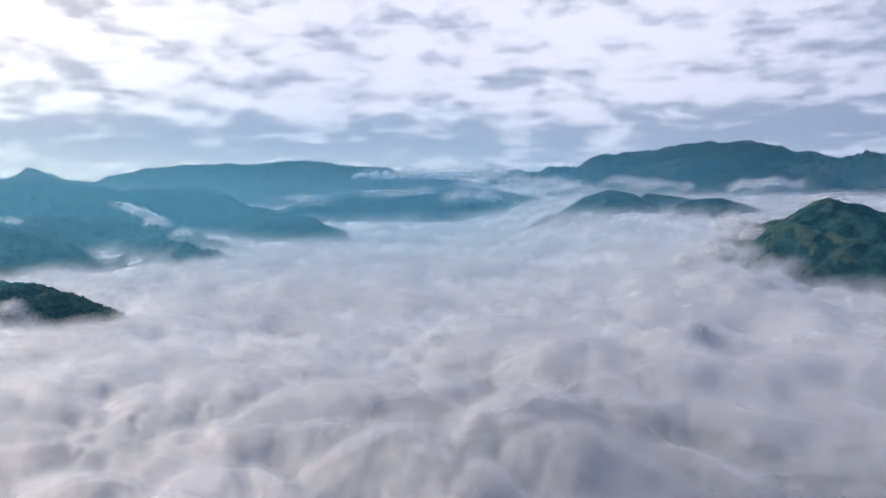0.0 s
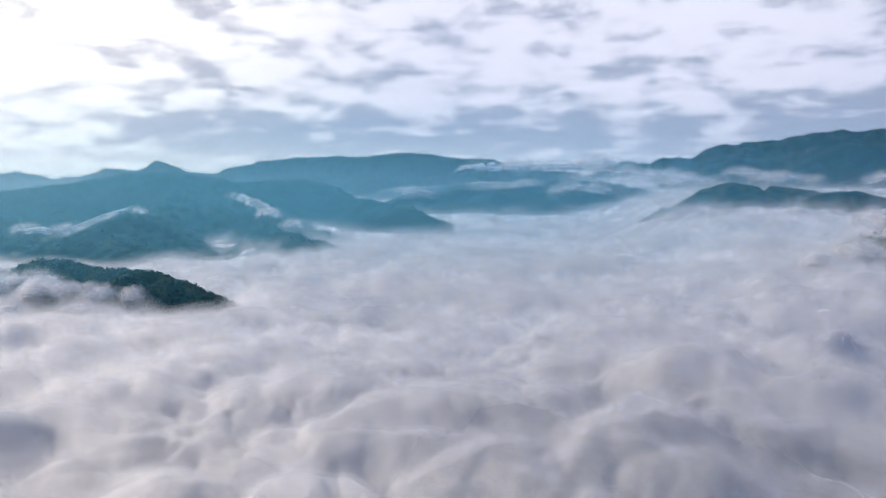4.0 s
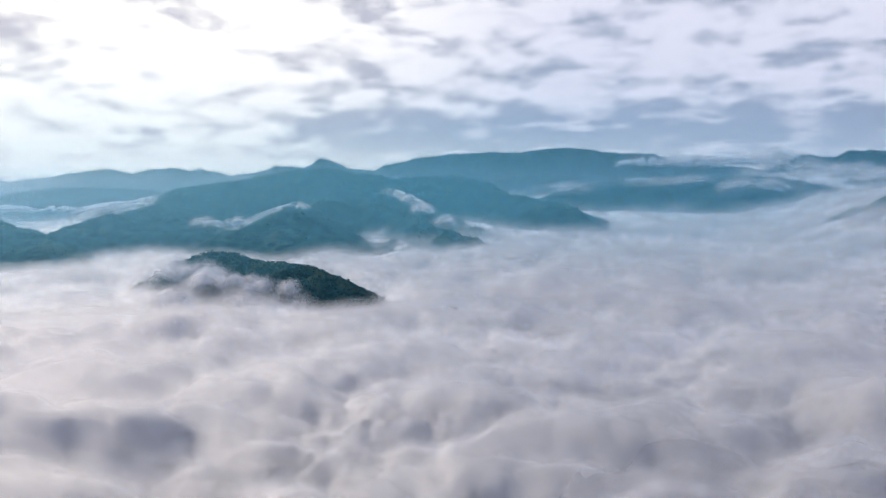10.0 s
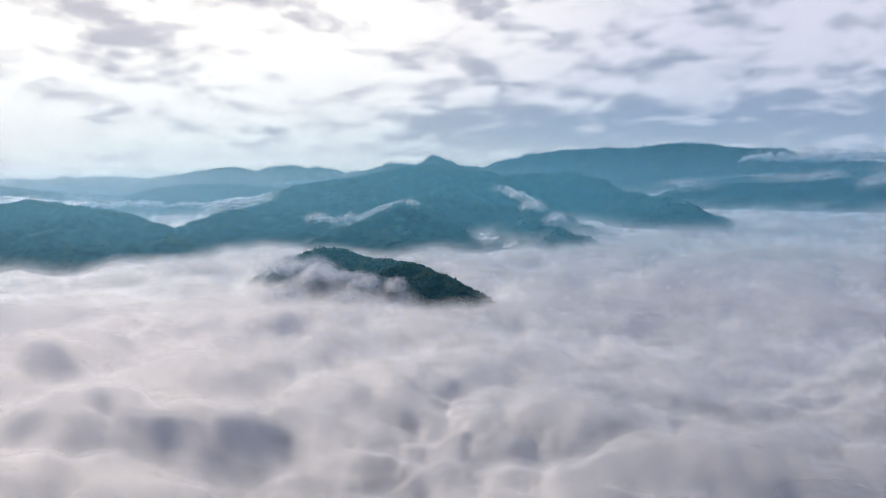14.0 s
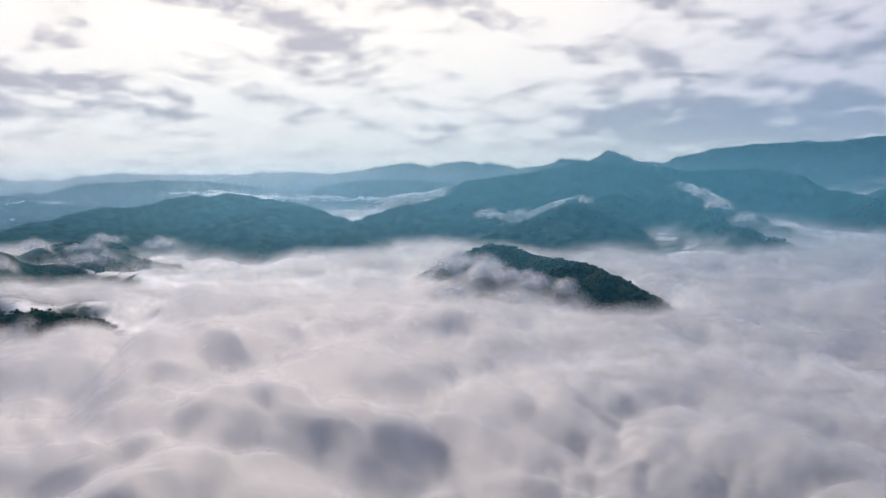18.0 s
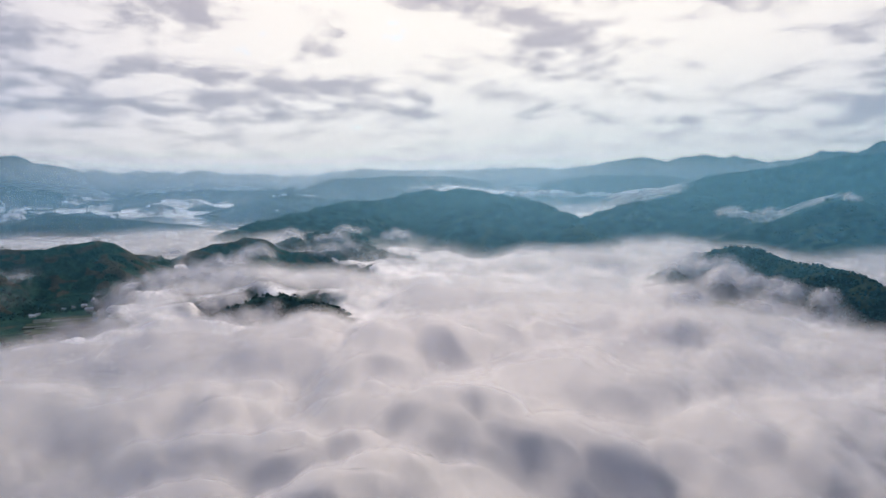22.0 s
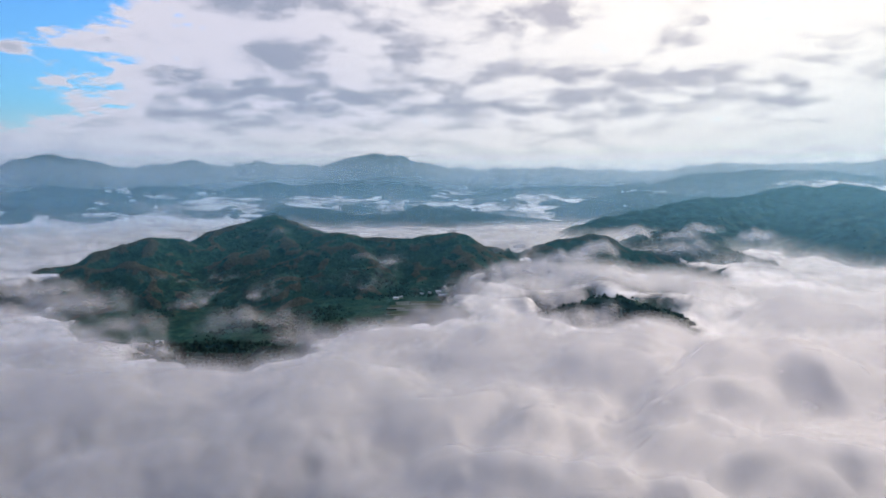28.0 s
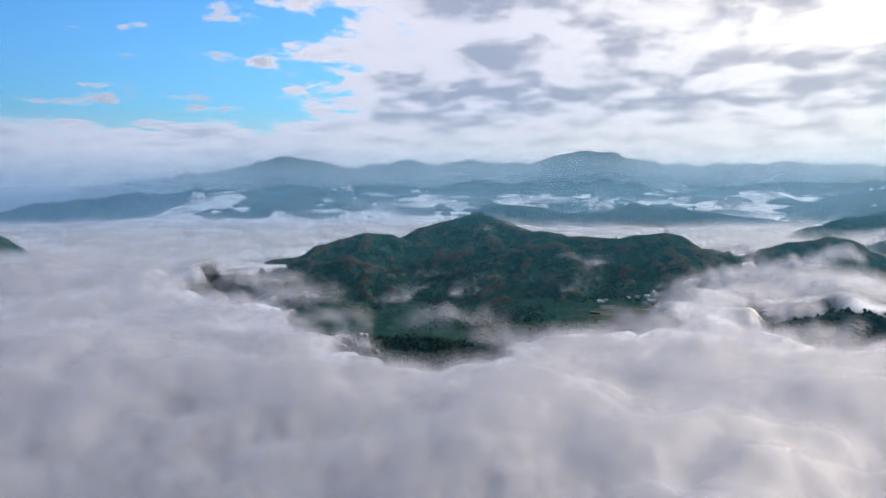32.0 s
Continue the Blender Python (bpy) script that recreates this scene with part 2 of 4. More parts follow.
FOG = mist_material("valley fog", rgb(0.66, 0.70, 0.75), 60.0, 0.20, 0.46, 0.58)
WISP = mist_material("mist wisps", rgb(0.67, 0.71, 0.76), 20.0, 0.35, 0.46, 0.58)
FAR_SHRED = mist_material("far shreds of mist", rgb(0.88, 0.88, 0.91), 110.0, 0.5, 0.15)
SHRED = mist_material("shreds of mist", rgb(0.88, 0.88, 0.91), 30.0, 0.5, 0.25)


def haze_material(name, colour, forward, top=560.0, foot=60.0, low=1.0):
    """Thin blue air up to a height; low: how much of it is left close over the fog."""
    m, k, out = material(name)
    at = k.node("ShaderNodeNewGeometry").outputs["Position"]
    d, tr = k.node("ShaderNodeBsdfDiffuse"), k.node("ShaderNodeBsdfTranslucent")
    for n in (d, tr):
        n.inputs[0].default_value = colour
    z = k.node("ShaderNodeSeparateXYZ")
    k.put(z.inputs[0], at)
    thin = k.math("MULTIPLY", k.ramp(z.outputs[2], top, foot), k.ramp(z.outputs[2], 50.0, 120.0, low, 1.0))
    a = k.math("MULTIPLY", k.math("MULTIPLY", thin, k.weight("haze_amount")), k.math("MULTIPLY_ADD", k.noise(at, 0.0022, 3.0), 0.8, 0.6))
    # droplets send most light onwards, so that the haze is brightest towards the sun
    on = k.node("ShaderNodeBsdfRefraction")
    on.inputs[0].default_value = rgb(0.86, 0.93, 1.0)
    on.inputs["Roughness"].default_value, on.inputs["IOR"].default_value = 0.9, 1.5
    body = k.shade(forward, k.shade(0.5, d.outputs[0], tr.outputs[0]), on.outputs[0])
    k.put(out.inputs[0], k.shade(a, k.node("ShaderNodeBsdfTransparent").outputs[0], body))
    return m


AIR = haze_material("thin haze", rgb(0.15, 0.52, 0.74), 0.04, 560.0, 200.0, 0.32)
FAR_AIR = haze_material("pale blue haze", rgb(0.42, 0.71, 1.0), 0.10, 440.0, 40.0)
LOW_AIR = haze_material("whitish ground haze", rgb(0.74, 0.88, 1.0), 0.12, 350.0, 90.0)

# ---------------------------------------------------------------- ground and hills
FLOOR = -60.0


def ridge_height(px, py, lines, slope, round_top, wobble, seed):
    """Height of land that falls away from crest lines at a slope; crests meet smoothly."""
    wx = px + wobble * fbm(px, py, wobble * 3.2, 3, seed + 1)
    wy = py + wobble * fbm(px, py, wobble * 3.2, 3, seed + 2)
    tops = []
    for line in lines:
        best = np.full_like(px, -1e9)
        for (ax, ay, az), (bx, by, bz) in zip(line[:-1], line[1:]):
            dx, dy = bx - ax, by - ay
            u = np.clip(((wx - ax) * dx + (wy - ay) * dy) / (dx * dx + dy * dy + 1e-6), 0, 1)
            d = np.hypot(wx - ax - u * dx, wy - ay - u * dy)
            h = az + u * (bz - az) - slope * (np.sqrt(d * d + round_top * round_top) - round_top)
            best = np.maximum(best, h)
        tops.append(best)
    top = np.maximum.reduce(tops)
    return top + np.log(sum(np.exp(0.16 * (b - top)) for b in tops)) / 0.16


def hill(name, lines, mat, label, slope=0.5, cell=12.0, round_top=14.0, wobble=26.0, rough=7.0, seed=1, margin=None, category="hill", dig=1.0):
    pts = np.array([p for line in lines for p in line], float)
    reach = margin or (pts[:, 2].max() - FLOOR) / slope * 0.95
    x0, y0 = pts[:, :2].min(0) - reach
    x1, y1 = pts[:, :2].max(0) + reach
    gx, gy = np.meshgrid(np.arange(x0, x1 + cell, cell), np.arange(y0, y1 + cell, cell), indexing="ij")
    h = ridge_height(gx, gy, lines, slope, round_top, wobble, seed)
    below = step(pts[:, 2].max() - h, 4.0, 60.0)
    h = h + below * rough * (2.9 if cell < 10 else 4.2) * (creased(gx + 16 * fbm(gx, gy, 60.0, 3, seed + 6), gy + 16 * fbm(gx, gy, 60.0, 3, seed + 7), 95.0 if cell < 10 else 150.0, 4, seed + 5) - 0.62) + 0.42 * rough * fbm(gx, gy, 30.0, 3, seed + 9) + (1.0 * rough * (fbm(gx, gy, 5 * cell, 3, seed + 13) + 1.1 * creased(gx, gy, 70.0, 2, seed + 15) - 0.7) if cell > 15 else 0)
    h = np.maximum(h, FLOOR - 12 + 3 * fbm(gx, gy, 60.0, 2, seed))
    me = grid_mesh(name, gx, gy, h)
    w = max(1, int(24 / cell))
    q = np.pad(h, w, mode="edge")
    around = (q[2 * w:, w:-w] + q[:-2 * w, w:-w] + q[w:-w, 2 * w:] + q[w:-w, :-2 * w]) / 4
    weight(me, "ridge", np.clip((h - around) / (0.10 * w * cell), -1, 1))
    me.materials.append(mat)
    ob = tagged(new(name, me), label, category)
    return ob, (gx, gy, h)



def ground():
    r = np.concatenate([np.linspace(0, 1500, 60), np.geomspace(1550, 6500, 40)])
    a = np.linspace(0, 2 * math.pi, 121)
    rr, aa = np.meshgrid(r, a, indexing="ij")
    x, y = -400 + rr * np.cos(aa), 200 + rr * np.sin(aa)
    me = grid_mesh("ground", x, y, FLOOR + 3 * fbm(x, y, 200.0, 3, 4) - 2)
    me.materials.append(GREEN)
    tagged(new("ground", me), "dark green valley floor under the fog", "ground", kind="structure")


ground()


def valley_height(x, y):
    """The cultivated valley at the near hill's foot: almost level, falling off under the fog."""
    inside = step(x, -720, -830) * step(x, -1640, -1480) * step(y, -560, -380) * step(y, 520, 380)
    rise = 34 * step(y, -190, 110)
    return FLOOR - 4 + inside * (24 + rise + 3.5 * fbm(x, y, 120.0, 3, 6))


def valley_floor():
    gx, gy = np.meshgrid(np.arange(-1660, -700, 6.0), np.arange(-580, 540, 6.0), indexing="ij")
    me = grid_mesh("valley_floor", gx, gy, valley_height(gx, gy))
    me.materials.append(BROWN)
    tagged(new("valley_floor", me), "dark green farmed valley floor", "ground", kind="structure")


valley_floor()

# the near hill with its spurs; the village lies at its foot
NEAR = [
    [(-1405, -720, -40), (-1464, -646, -3), (-1527, -557, 21), (-1573, -497, 45), (-1618, -434, 61), (-1654, -393, 56), (-1683, -376, 36), (-1725, -341, 68), (-1768, -291, 81), (-1812, -218, 93)],
    [(-1812, -218, 93), (-1715, -141, 80), (-1615, -72, 70), (-1556, -15, 76), (-1525, 33, 68), (-1508, 120, 67), (-1509, 206, 81), (-1539, 243, 59), (-1594, 338, 28), (-1600, 400, 40)],
    [(-1600, 400, 40), (-1608, 439, 57), (-1609, 496, 69), (-1611, 541, 63), (-1607, 579, 47), (-1593, 641, 22), (-1568, 719, 0)],
    [(-1482, -602, -10), (-1481, -520, 12), (-1471, -455, 24), (-1452, -396, 22), (-1425, -342, 4), (-1380, -285, -25)],
    [(-1763, -206, 89), (-1633, -155, 67), (-1512, -87, 45), (-1410, -14, 26), (-1334, 46, 9), (-1272, 81, -3)],
    [(-1654, -440, 54), (-1580, -378, 25), (-1507, -325, -4), (-1447, -285, -22)],
    [(-1584, -190, 50), (-1508, -160, 20), (-1439, -127, 8), (-1353, -75, 2), (-1275, -25, -17), (-1200, 3, -30)],
    [(-1525, -11, 74), (-1458, 31, 48), (-1399, 58, 36), (-1347, 92, 12)],
    [(-1486, 206, 78), (-1408, 220, 50), (-1350, 263, 31), (-1304, 350, 12)],
    [(-1447, -555, -14), (-1381, -493, -25), (-1323, -432, -40)],
]
near_hill, near_land = hill("near_hill", NEAR, BROWN, "dark green and brown ridged hill rising out of the fog", 0.50, 6.5, 5.0, 16.0, 9.5, 3, 350)

CENTRE = [
    [(-2295, 611, 25), (-2417, 752, 54), (-2509, 963, 93), (-2543, 1127, 111), (-2538, 1259, 125), (-2509, 1382, 153), (-2433, 1411, 148), (-2347, 1453, 161), (-2180, 1462, 147), (-1980, 1475, 131), (-1791, 1436, 114), (-1589, 1369, 82), (-1399, 1286, 55)],
    [(-2338, 1448, 158), (-1992, 1293, 98), (-1695, 1153, 71), (-1480, 1060, 20)],
    [(-2462, 1225, 123), (-2148, 1013, 84), (-1936, 877, 50), (-1742, 760, 25)],
    [(-2100, 1465, 140), (-1800, 1280, 90), (-1560, 1180, 45)],
]
centre_hill, centre_land = hill("centre_hill", CENTRE, GREEN, "long teal wooded hill standing in the fog", 0.42, 14.0, 12.0, 26.0, 7.0, 11, 520)
foot_hill, foot_land = hill("foot_hill", [[(-1923, 710, 45), (-1824, 757, 57), (-1730, 785, 46), (-1660, 817, 28), (-1584, 856, 14)], [(-1750, 640, 20), (-1690, 700, 34), (-1620, 760, 22)]],
     GREEN, "low wooded spurs with mist spilling between them", 0.45, 8.0, 8.0, 20.0, 5.0, 15, 150)

MAIN = [
    [(-1694, 1481, 85), (-1726, 1599, 108), (-1697, 1775, 134), (-1709, 1944, 178), (-1737, 2123, 217), (-1729, 2312, 234), (-1670, 2455, 264), (-1581, 2610, 285), (-1522, 2672, 295), (-1408, 2734, 279), (-1255, 2797, 250), (-1136, 2815, 266), (-1018, 2827, 263)],
    [(-1018, 2827, 263), (-869, 2733, 229), (-706, 2620, 187), (-575, 2493, 169), (-474, 2357, 155), (-340, 2190, 110)],
    [(-1330, 1560, 40), (-1243, 1630, 74), (-1175, 1692, 113), (-1103, 1752, 146), (-1044, 1776, 137), (-975, 1781, 106), (-860, 1796, 70)],
    [(-1484, 2607, 282), (-1270, 2383, 207), (-1078, 2189, 169), (-935, 2058, 134), (-772, 1932, 104), (-617, 1797, 78)],
    [(-1228, 2737, 245), (-1035, 2412, 177), (-851, 2217, 131), (-729, 2089, 98), (-600, 1980, 85)],
    [(-1740, 2030, 176), (-1540, 1808, 127), (-1387, 1708, 90)],
    [(-1270, 2383, 200), (-1180, 2050, 165), (-1103, 1752, 140)],
]
main_hill, main_land = hill("wooded_mountain", MAIN, GREEN, "broad teal forested mountain above the sea of fog", 0.45, 16.0, 14.0, 30.0, 9.0, 21, 600, "mountain")
islet_hill, islet_land = hill("islet_hill", [[(-935, 1160, 60), (-919, 1154, 77), (-869, 1138, 89), (-818, 1123, 89), (-763, 1092, 82), (-679, 1071, 81), (-611, 1050, 80), (-563, 1039, 70), (-515, 1022, 45)]],
     GREEN, "small tree-lined ridge poking out of the fog", 0.55, 5.0, 7.0, 14.0, 4.0, 31, 220)
hill("fog_shelf", [[(-800, 840, 10), (-766, 858, 28), (-727, 880, 40), (-684, 904, 44), (-639, 926, 38), (-590, 950, 15)]],
     GREEN, "dark wooded shelf half drowned in fog", 0.5, 6.0, 8.0, 12.0, 4.0, 33, 160)

hill("right_range", [[(250, 4740, 340), (440, 4730, 384), (661, 4691, 414), (946, 4629, 432), (1014, 4602, 473), (1216, 4540, 511), (1410, 4470, 540), (1595, 4395, 554), (1858, 4277, 549), (2047, 4175, 499), (2247, 4057, 447), (2448, 3924, 459), (2800, 3650, 430)]],
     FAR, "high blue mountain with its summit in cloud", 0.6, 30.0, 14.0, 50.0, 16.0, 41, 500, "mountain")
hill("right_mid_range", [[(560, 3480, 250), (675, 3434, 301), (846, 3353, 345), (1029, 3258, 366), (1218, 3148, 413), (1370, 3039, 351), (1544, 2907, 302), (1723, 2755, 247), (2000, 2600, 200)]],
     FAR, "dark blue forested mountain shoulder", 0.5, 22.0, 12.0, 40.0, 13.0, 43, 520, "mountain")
hill("fog_island", [[(300, 2105, 140), (338, 2098, 164), (426, 2082, 213), (489, 2068, 232), (551, 2052, 219), (600, 2060, 180)]], GREEN, "small wooded knoll rising from the fog", 0.72, 8.0, 8.0, 14.0, 6.0, 45, 260)
hill("fog_island", [[(500, 2085, 140), (535, 2082, 169), (603, 2064, 220), (693, 2035, 208), (765, 2009, 182), (850, 1990, 140)]], GREEN, "small wooded knoll rising from the fog", 0.72, 8.0, 8.0, 14.0, 6.0, 46, 260)
hill("fog_island", [[(520, 1930, 130), (569, 1917, 158), (658, 1889, 198), (724, 1864, 207), (837, 1817, 171), (950, 1780, 150)]], GREEN, "long dark wooded knoll rising from the fog", 0.72, 8.0, 8.0, 14.0, 6.0, 47, 260)
right_hill, right_land = hill("right_near_hill", [[(560, 1440, 120), (611, 1397, 152), (643, 1349, 163), (672, 1302, 190), (692, 1263, 201), (712, 1228, 190), (743, 1186, 177), (830, 1100, 190)], [(693, 1285, 190), (624, 1225, 153), (601, 1143, 120), (543, 1098, 80)], [(720, 1215, 188), (690, 1130, 140), (660, 1050, 90)]],
     GREEN, "steep dark green grassy hill above the fog", 0.6, 6.0, 7.0, 18.0, 7.0, 49, 260)
hill("fog_shelf", [[(330, 1262, 50), (369, 1258, 68), (417, 1249, 84), (475, 1246, 96), (533, 1241, 108), (620, 1240, 140)]], GREEN, "dark wooded shelf half drowned in fog", 0.5, 7.0, 8.0, 16.0, 5.0, 51, 180)

hill("misty_hill", [[(-700, 3030, 150), (-643, 3058, 180), (-554, 3107, 221), (-362, 3167, 245), (-213, 3212, 262), (-60, 3249, 231), (60, 3260, 190)]], FAR, "misty blue wooded hill", 0.4, 18.0, 10.0, 34.0, 9.0, 53, 420)
hill("misty_hill", [[(-300, 2970, 180), (-199, 2993, 212), (16, 3044, 238), (164, 3083, 230), (290, 3118, 238), (443, 3144, 202), (560, 3170, 170)]], FAR, "misty blue wooded hill", 0.4, 18.0, 10.0, 34.0, 9.0, 55, 420)
hill("misty_hill", [[(-1250, 3540, 200), (-1096, 3586, 242), (-881, 3645, 284), (-714, 3681, 269), (-484, 3719, 239), (-250, 3800, 260), (100, 3850, 280), (400, 3850, 250)]], FAR, "misty blue wooded hill", 0.4, 22.0, 10.0, 40.0, 10.0, 57, 420)

hill("far_range", [[(-2900, -3760, 60), (-3302, -3415, 92), (-3421, -3295, 104), (-3641, -3051, 121), (-3740, -2928, 152), (-3876, -2746, 187), (-4079, -2435, 226), (-4166, -2282, 260), (-4249, -2124, 306), (-4325, -1963, 279), (-4411, -1763, 229), (-4545, -1379, 269), (-4605, -1165, 248), (-4654, -949, 271), (-4716, -569, 233), (-4729, -444, 293), (-4745, -214, 321), (-4749, -91, 305), (-4749, 81, 250), (-4742, 284, 220)]],
     FAR, "distant pale blue mountain range", 0.45, 20.0, 8.0, 36.0, 12.0, 61, 420, "mountain range")
hill("far_range", [[(-4742, 284, 225), (-4707, 638, 229), (-4644, 997, 220), (-4564, 1317, 210), (-4521, 1458, 195), (-4436, 1698, 240), (-4354, 1898, 258), (-4233, 2155, 244), (-3995, 2569, 262), (-3793, 2860, 257), (-3641, 3051, 266)]],
     FAR, "distant pale blue mountain range", 0.45, 20.0, 8.0, 36.0, 12.0, 63, 420, "mountain range")
hill("far_range", [[(-3641, 3051, 266), (-3435, 3281, 312), (-3244, 3470, 329), (-3008, 3676, 331), (-2869, 3786, 292), (-2632, 3954, 348), (-2478, 4052, 348), (-2377, 4113, 400), (-2255, 4181, 359), (-2124, 4249, 334), (-1924, 4343, 396), (-1620, 4465, 449), (-1245, 4584, 445), (-811, 4680, 474), (-457, 4728, 432), (-148, 4748, 360), (200, 4760, 340)]],
     FAR, "distant blue mountain range under dark cloud", 0.5, 20.0, 8.0, 36.0, 12.0, 65, 420, "mountain range")
hill("far_foothill", [[(-3050, 2190, 110), (-3008, 2239, 138), (-2935, 2334, 180), (-2841, 2448, 209), (-2722, 2580, 217), (-2554, 2746, 209), (-2432, 2854, 181), (-2300, 2950, 130)]], FAR, "hazy blue hill between banks of mist", 0.4, 20.0, 9.0, 30.0, 9.0, 67, 380)
hill("far_foothill", [[(-2780, -2880, 20), (-2904, -2751, 50), (-3071, -2563, 82), (-3203, -2396, 106), (-3282, -2287, 68), (-3400, -2150, 60)]], FAR, "hazy blue hill between banks of mist", 0.4, 20.0, 9.0, 30.0, 9.0, 69, 300)
hill("far_foothill", [[(-3300, -2600, 60), (-3496, -2417, 84), (-3580, -2291, 113), (-3721, -2053, 89), (-3810, -1884, 129), (-3942, -1588, 114), (-4054, -1277, 130), (-4109, -1086, 95), (-4100, -950, 80)]], FAR, "crumpled blue foothills with shreds of mist", 0.4, 18.0, 7.0, 34.0, 12.0, 71, 340)
hill("far_foothill", [[(-4060, -1250, 60), (-4091, -1150, 86), (-4175, -794, 148), (-4203, -632, 124), (-4227, -439, 132), (-4247, -152, 98), (-4249, 96, 103), (-4232, 394, 65)]], FAR, "crumpled blue foothills with shreds of mist", 0.4, 18.0, 7.0, 34.0, 12.0, 73, 340)
hill("far_foothill", [[(-4240, 330, 50), (-4225, 459, 80), (-4200, 651, 116), (-4165, 844, 129), (-4122, 1036, 117), (-4069, 1226, 130), (-4000, 1400, 100)]], FAR, "crumpled blue foothills with shreds of mist", 0.4, 18.0, 7.0, 34.0, 12.0, 75, 340)
hill("far_foothill", [[(-4180, 1250, 90), (-4150, 1386, 129), (-4082, 1575, 190), (-3951, 1878, 211), (-3803, 2163, 214), (-3674, 2376, 174), (-3580, 2500, 130)]], FAR, "hazy blue hill between banks of mist", 0.4, 20.0, 8.0, 34.0, 10.0, 77, 380)
hill("cone_hill", [[(-3050, -600, -10), (-3078, -540, 27), (-3099, -482, 53), (-3122, -401, 52), (-3144, -295, 44), (-3164, -178, 20), (-3181, 8, 22), (-3190, 110, 64), (-3196, 212, 36), (-3190, 387, 22), (-3173, 576, 5), (-3150, 760, -10)]], FAR, "low blue ridge with a small pointed peak", 0.42, 12.0, 4.0, 26.0, 6.0, 79, 330)
hill("blue_hill", [[(-3570, 690, 10), (-3533, 811, 40), (-3503, 933, 85), (-3448, 1120, 119), (-3402, 1251, 97), (-3347, 1393, 79), (-3280, 1600, 50)]], FAR, "hazy blue hill behind the centre hill", 0.4, 18.0, 8.0, 30.0, 8.0, 81, 380)
hill("edge_hill", [[(-1180, -1540, 175), (-1255, -1478, 163), (-1321, -1428, 148), (-1385, -1371, 124), (-1402, -1357, 110), (-1414, -1346, 88), (-1426, -1333, 40)]], GREEN, "dark wooded hill end above the fog", 0.9, 9.0, 8.0, 10.0, 5.0, 83, 220)
knoll_a, knoll_a_land = hill("wooded_knoll", [[(-945, 320, 20), (-926, 343, 45), (-907, 367, 56), (-887, 390, 60), (-864, 418, 53), (-844, 440, 35)]], GREEN, "dark wooded knoll veiled by thin fog", 0.5, 4.0, 7.0, 10.0, 4.0, 85, 110)
knoll_b, knoll_b_land = hill("wooded_knoll", [[(-862, -210, -10), (-857, -178, 8), (-856, -121, 13), (-858, -58, 15), (-855, -16, 14), (-848, 40, -5)]], GREEN, "dark wooded knoll with single trees along its top", 0.35, 4.0, 9.0, 10.0, 4.0, 87, 150)

# ---------------------------------------------------------------- woods, trees, village


def land_at(land, x, y):
    """Height of a hill's grid at places x, y."""
    gx, gy, h = land
    u = np.clip((x - gx[0, 0]) / (gx[1, 0] - gx[0, 0]), 0, gx.shape[0] - 1.001)
    v = np.clip((y - gy[0, 0]) / (gy[0, 1] - gy[0, 0]), 0, gx.shape[1] - 1.001)
    i, j = u.astype(int), v.astype(int)
    fu, fv = u - i, v - j
    return (h[i, j] * (1 - fu) + h[i + 1, j] * fu) * (1 - fv) + (h[i, j + 1] * (1 - fu) + h[i + 1, j + 1] * fu) * fv


def leaf_material(name, low, high):
    m, k, out = material(name)
    at = k.node("ShaderNodeNewGeometry")
    grain = k.noise(at.outputs["Position"], 0.9, 3.0, 0.6)
    base = k.mix(at.outputs["Random Per Island"], low, high)
    base = k.mix(k.ramp(grain, 0.35, 0.7), k.vec("MULTIPLY", base, (0.5, 0.55, 0.55)), base)
    b = k.node("ShaderNodeBsdfPrincipled")
    k.put(b.inputs["Base Color"], base)
    b.inputs["Roughness"].default_value = 0.85
    b.inputs["Specular IOR Level"].default_value = 0.0
    k.put(out.inputs[0], b.outputs[0])
    return m


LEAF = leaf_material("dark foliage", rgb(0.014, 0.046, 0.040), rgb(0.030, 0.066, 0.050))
# paler, bluer leaves for farther woods: distance haze is put into their colour
HAZED_LEAF = leaf_material("haze-tinted foliage", rgb(0.020, 0.075, 0.078), rgb(0.040, 0.105, 0.100))

t_ = (1 + 5 ** 0.5) / 2
ICO = np.array([(-1, t_, 0), (1, t_, 0), (-1, -t_, 0), (1, -t_, 0), (0, -1, t_), (0, 1, t_), (0, -1, -t_), (0, 1, -t_), (t_, 0, -1), (t_, 0, 1), (-t_, 0, -1), (-t_, 0, 1)]) / math.hypot(1, t_)
ICO_F = np.array([(0, 11, 5), (0, 5, 1), (0, 1, 7), (0, 7, 10), (0, 10, 11), (1, 5, 9), (5, 11, 4), (11, 10, 2), (10, 7, 6), (7, 1, 8), (3, 9, 4), (3, 4, 2), (3, 2, 6), (3, 6, 8), (3, 8, 9), (4, 9, 5), (2, 4, 11), (6, 2, 10), (8, 6, 7), (9, 8, 1)])


def clumps(name, centres, sizes, tall, rng):
    """Uneven leafy clumps, one island each."""
    n = len(centres)
    jag = 1 + 0.34 * rng.uniform(-1, 1, (n, 12, 1))
    v = ICO[None] * jag * sizes[:, None, None] * np.array([1, 1, tall])
    co = (centres[:, None] + v).reshape(-1, 3)
    f = (ICO_F[None] + 12 * np.arange(n)[:, None, None]).reshape(-1, 3)
    me = quads_mesh(name, co, f)
    return me


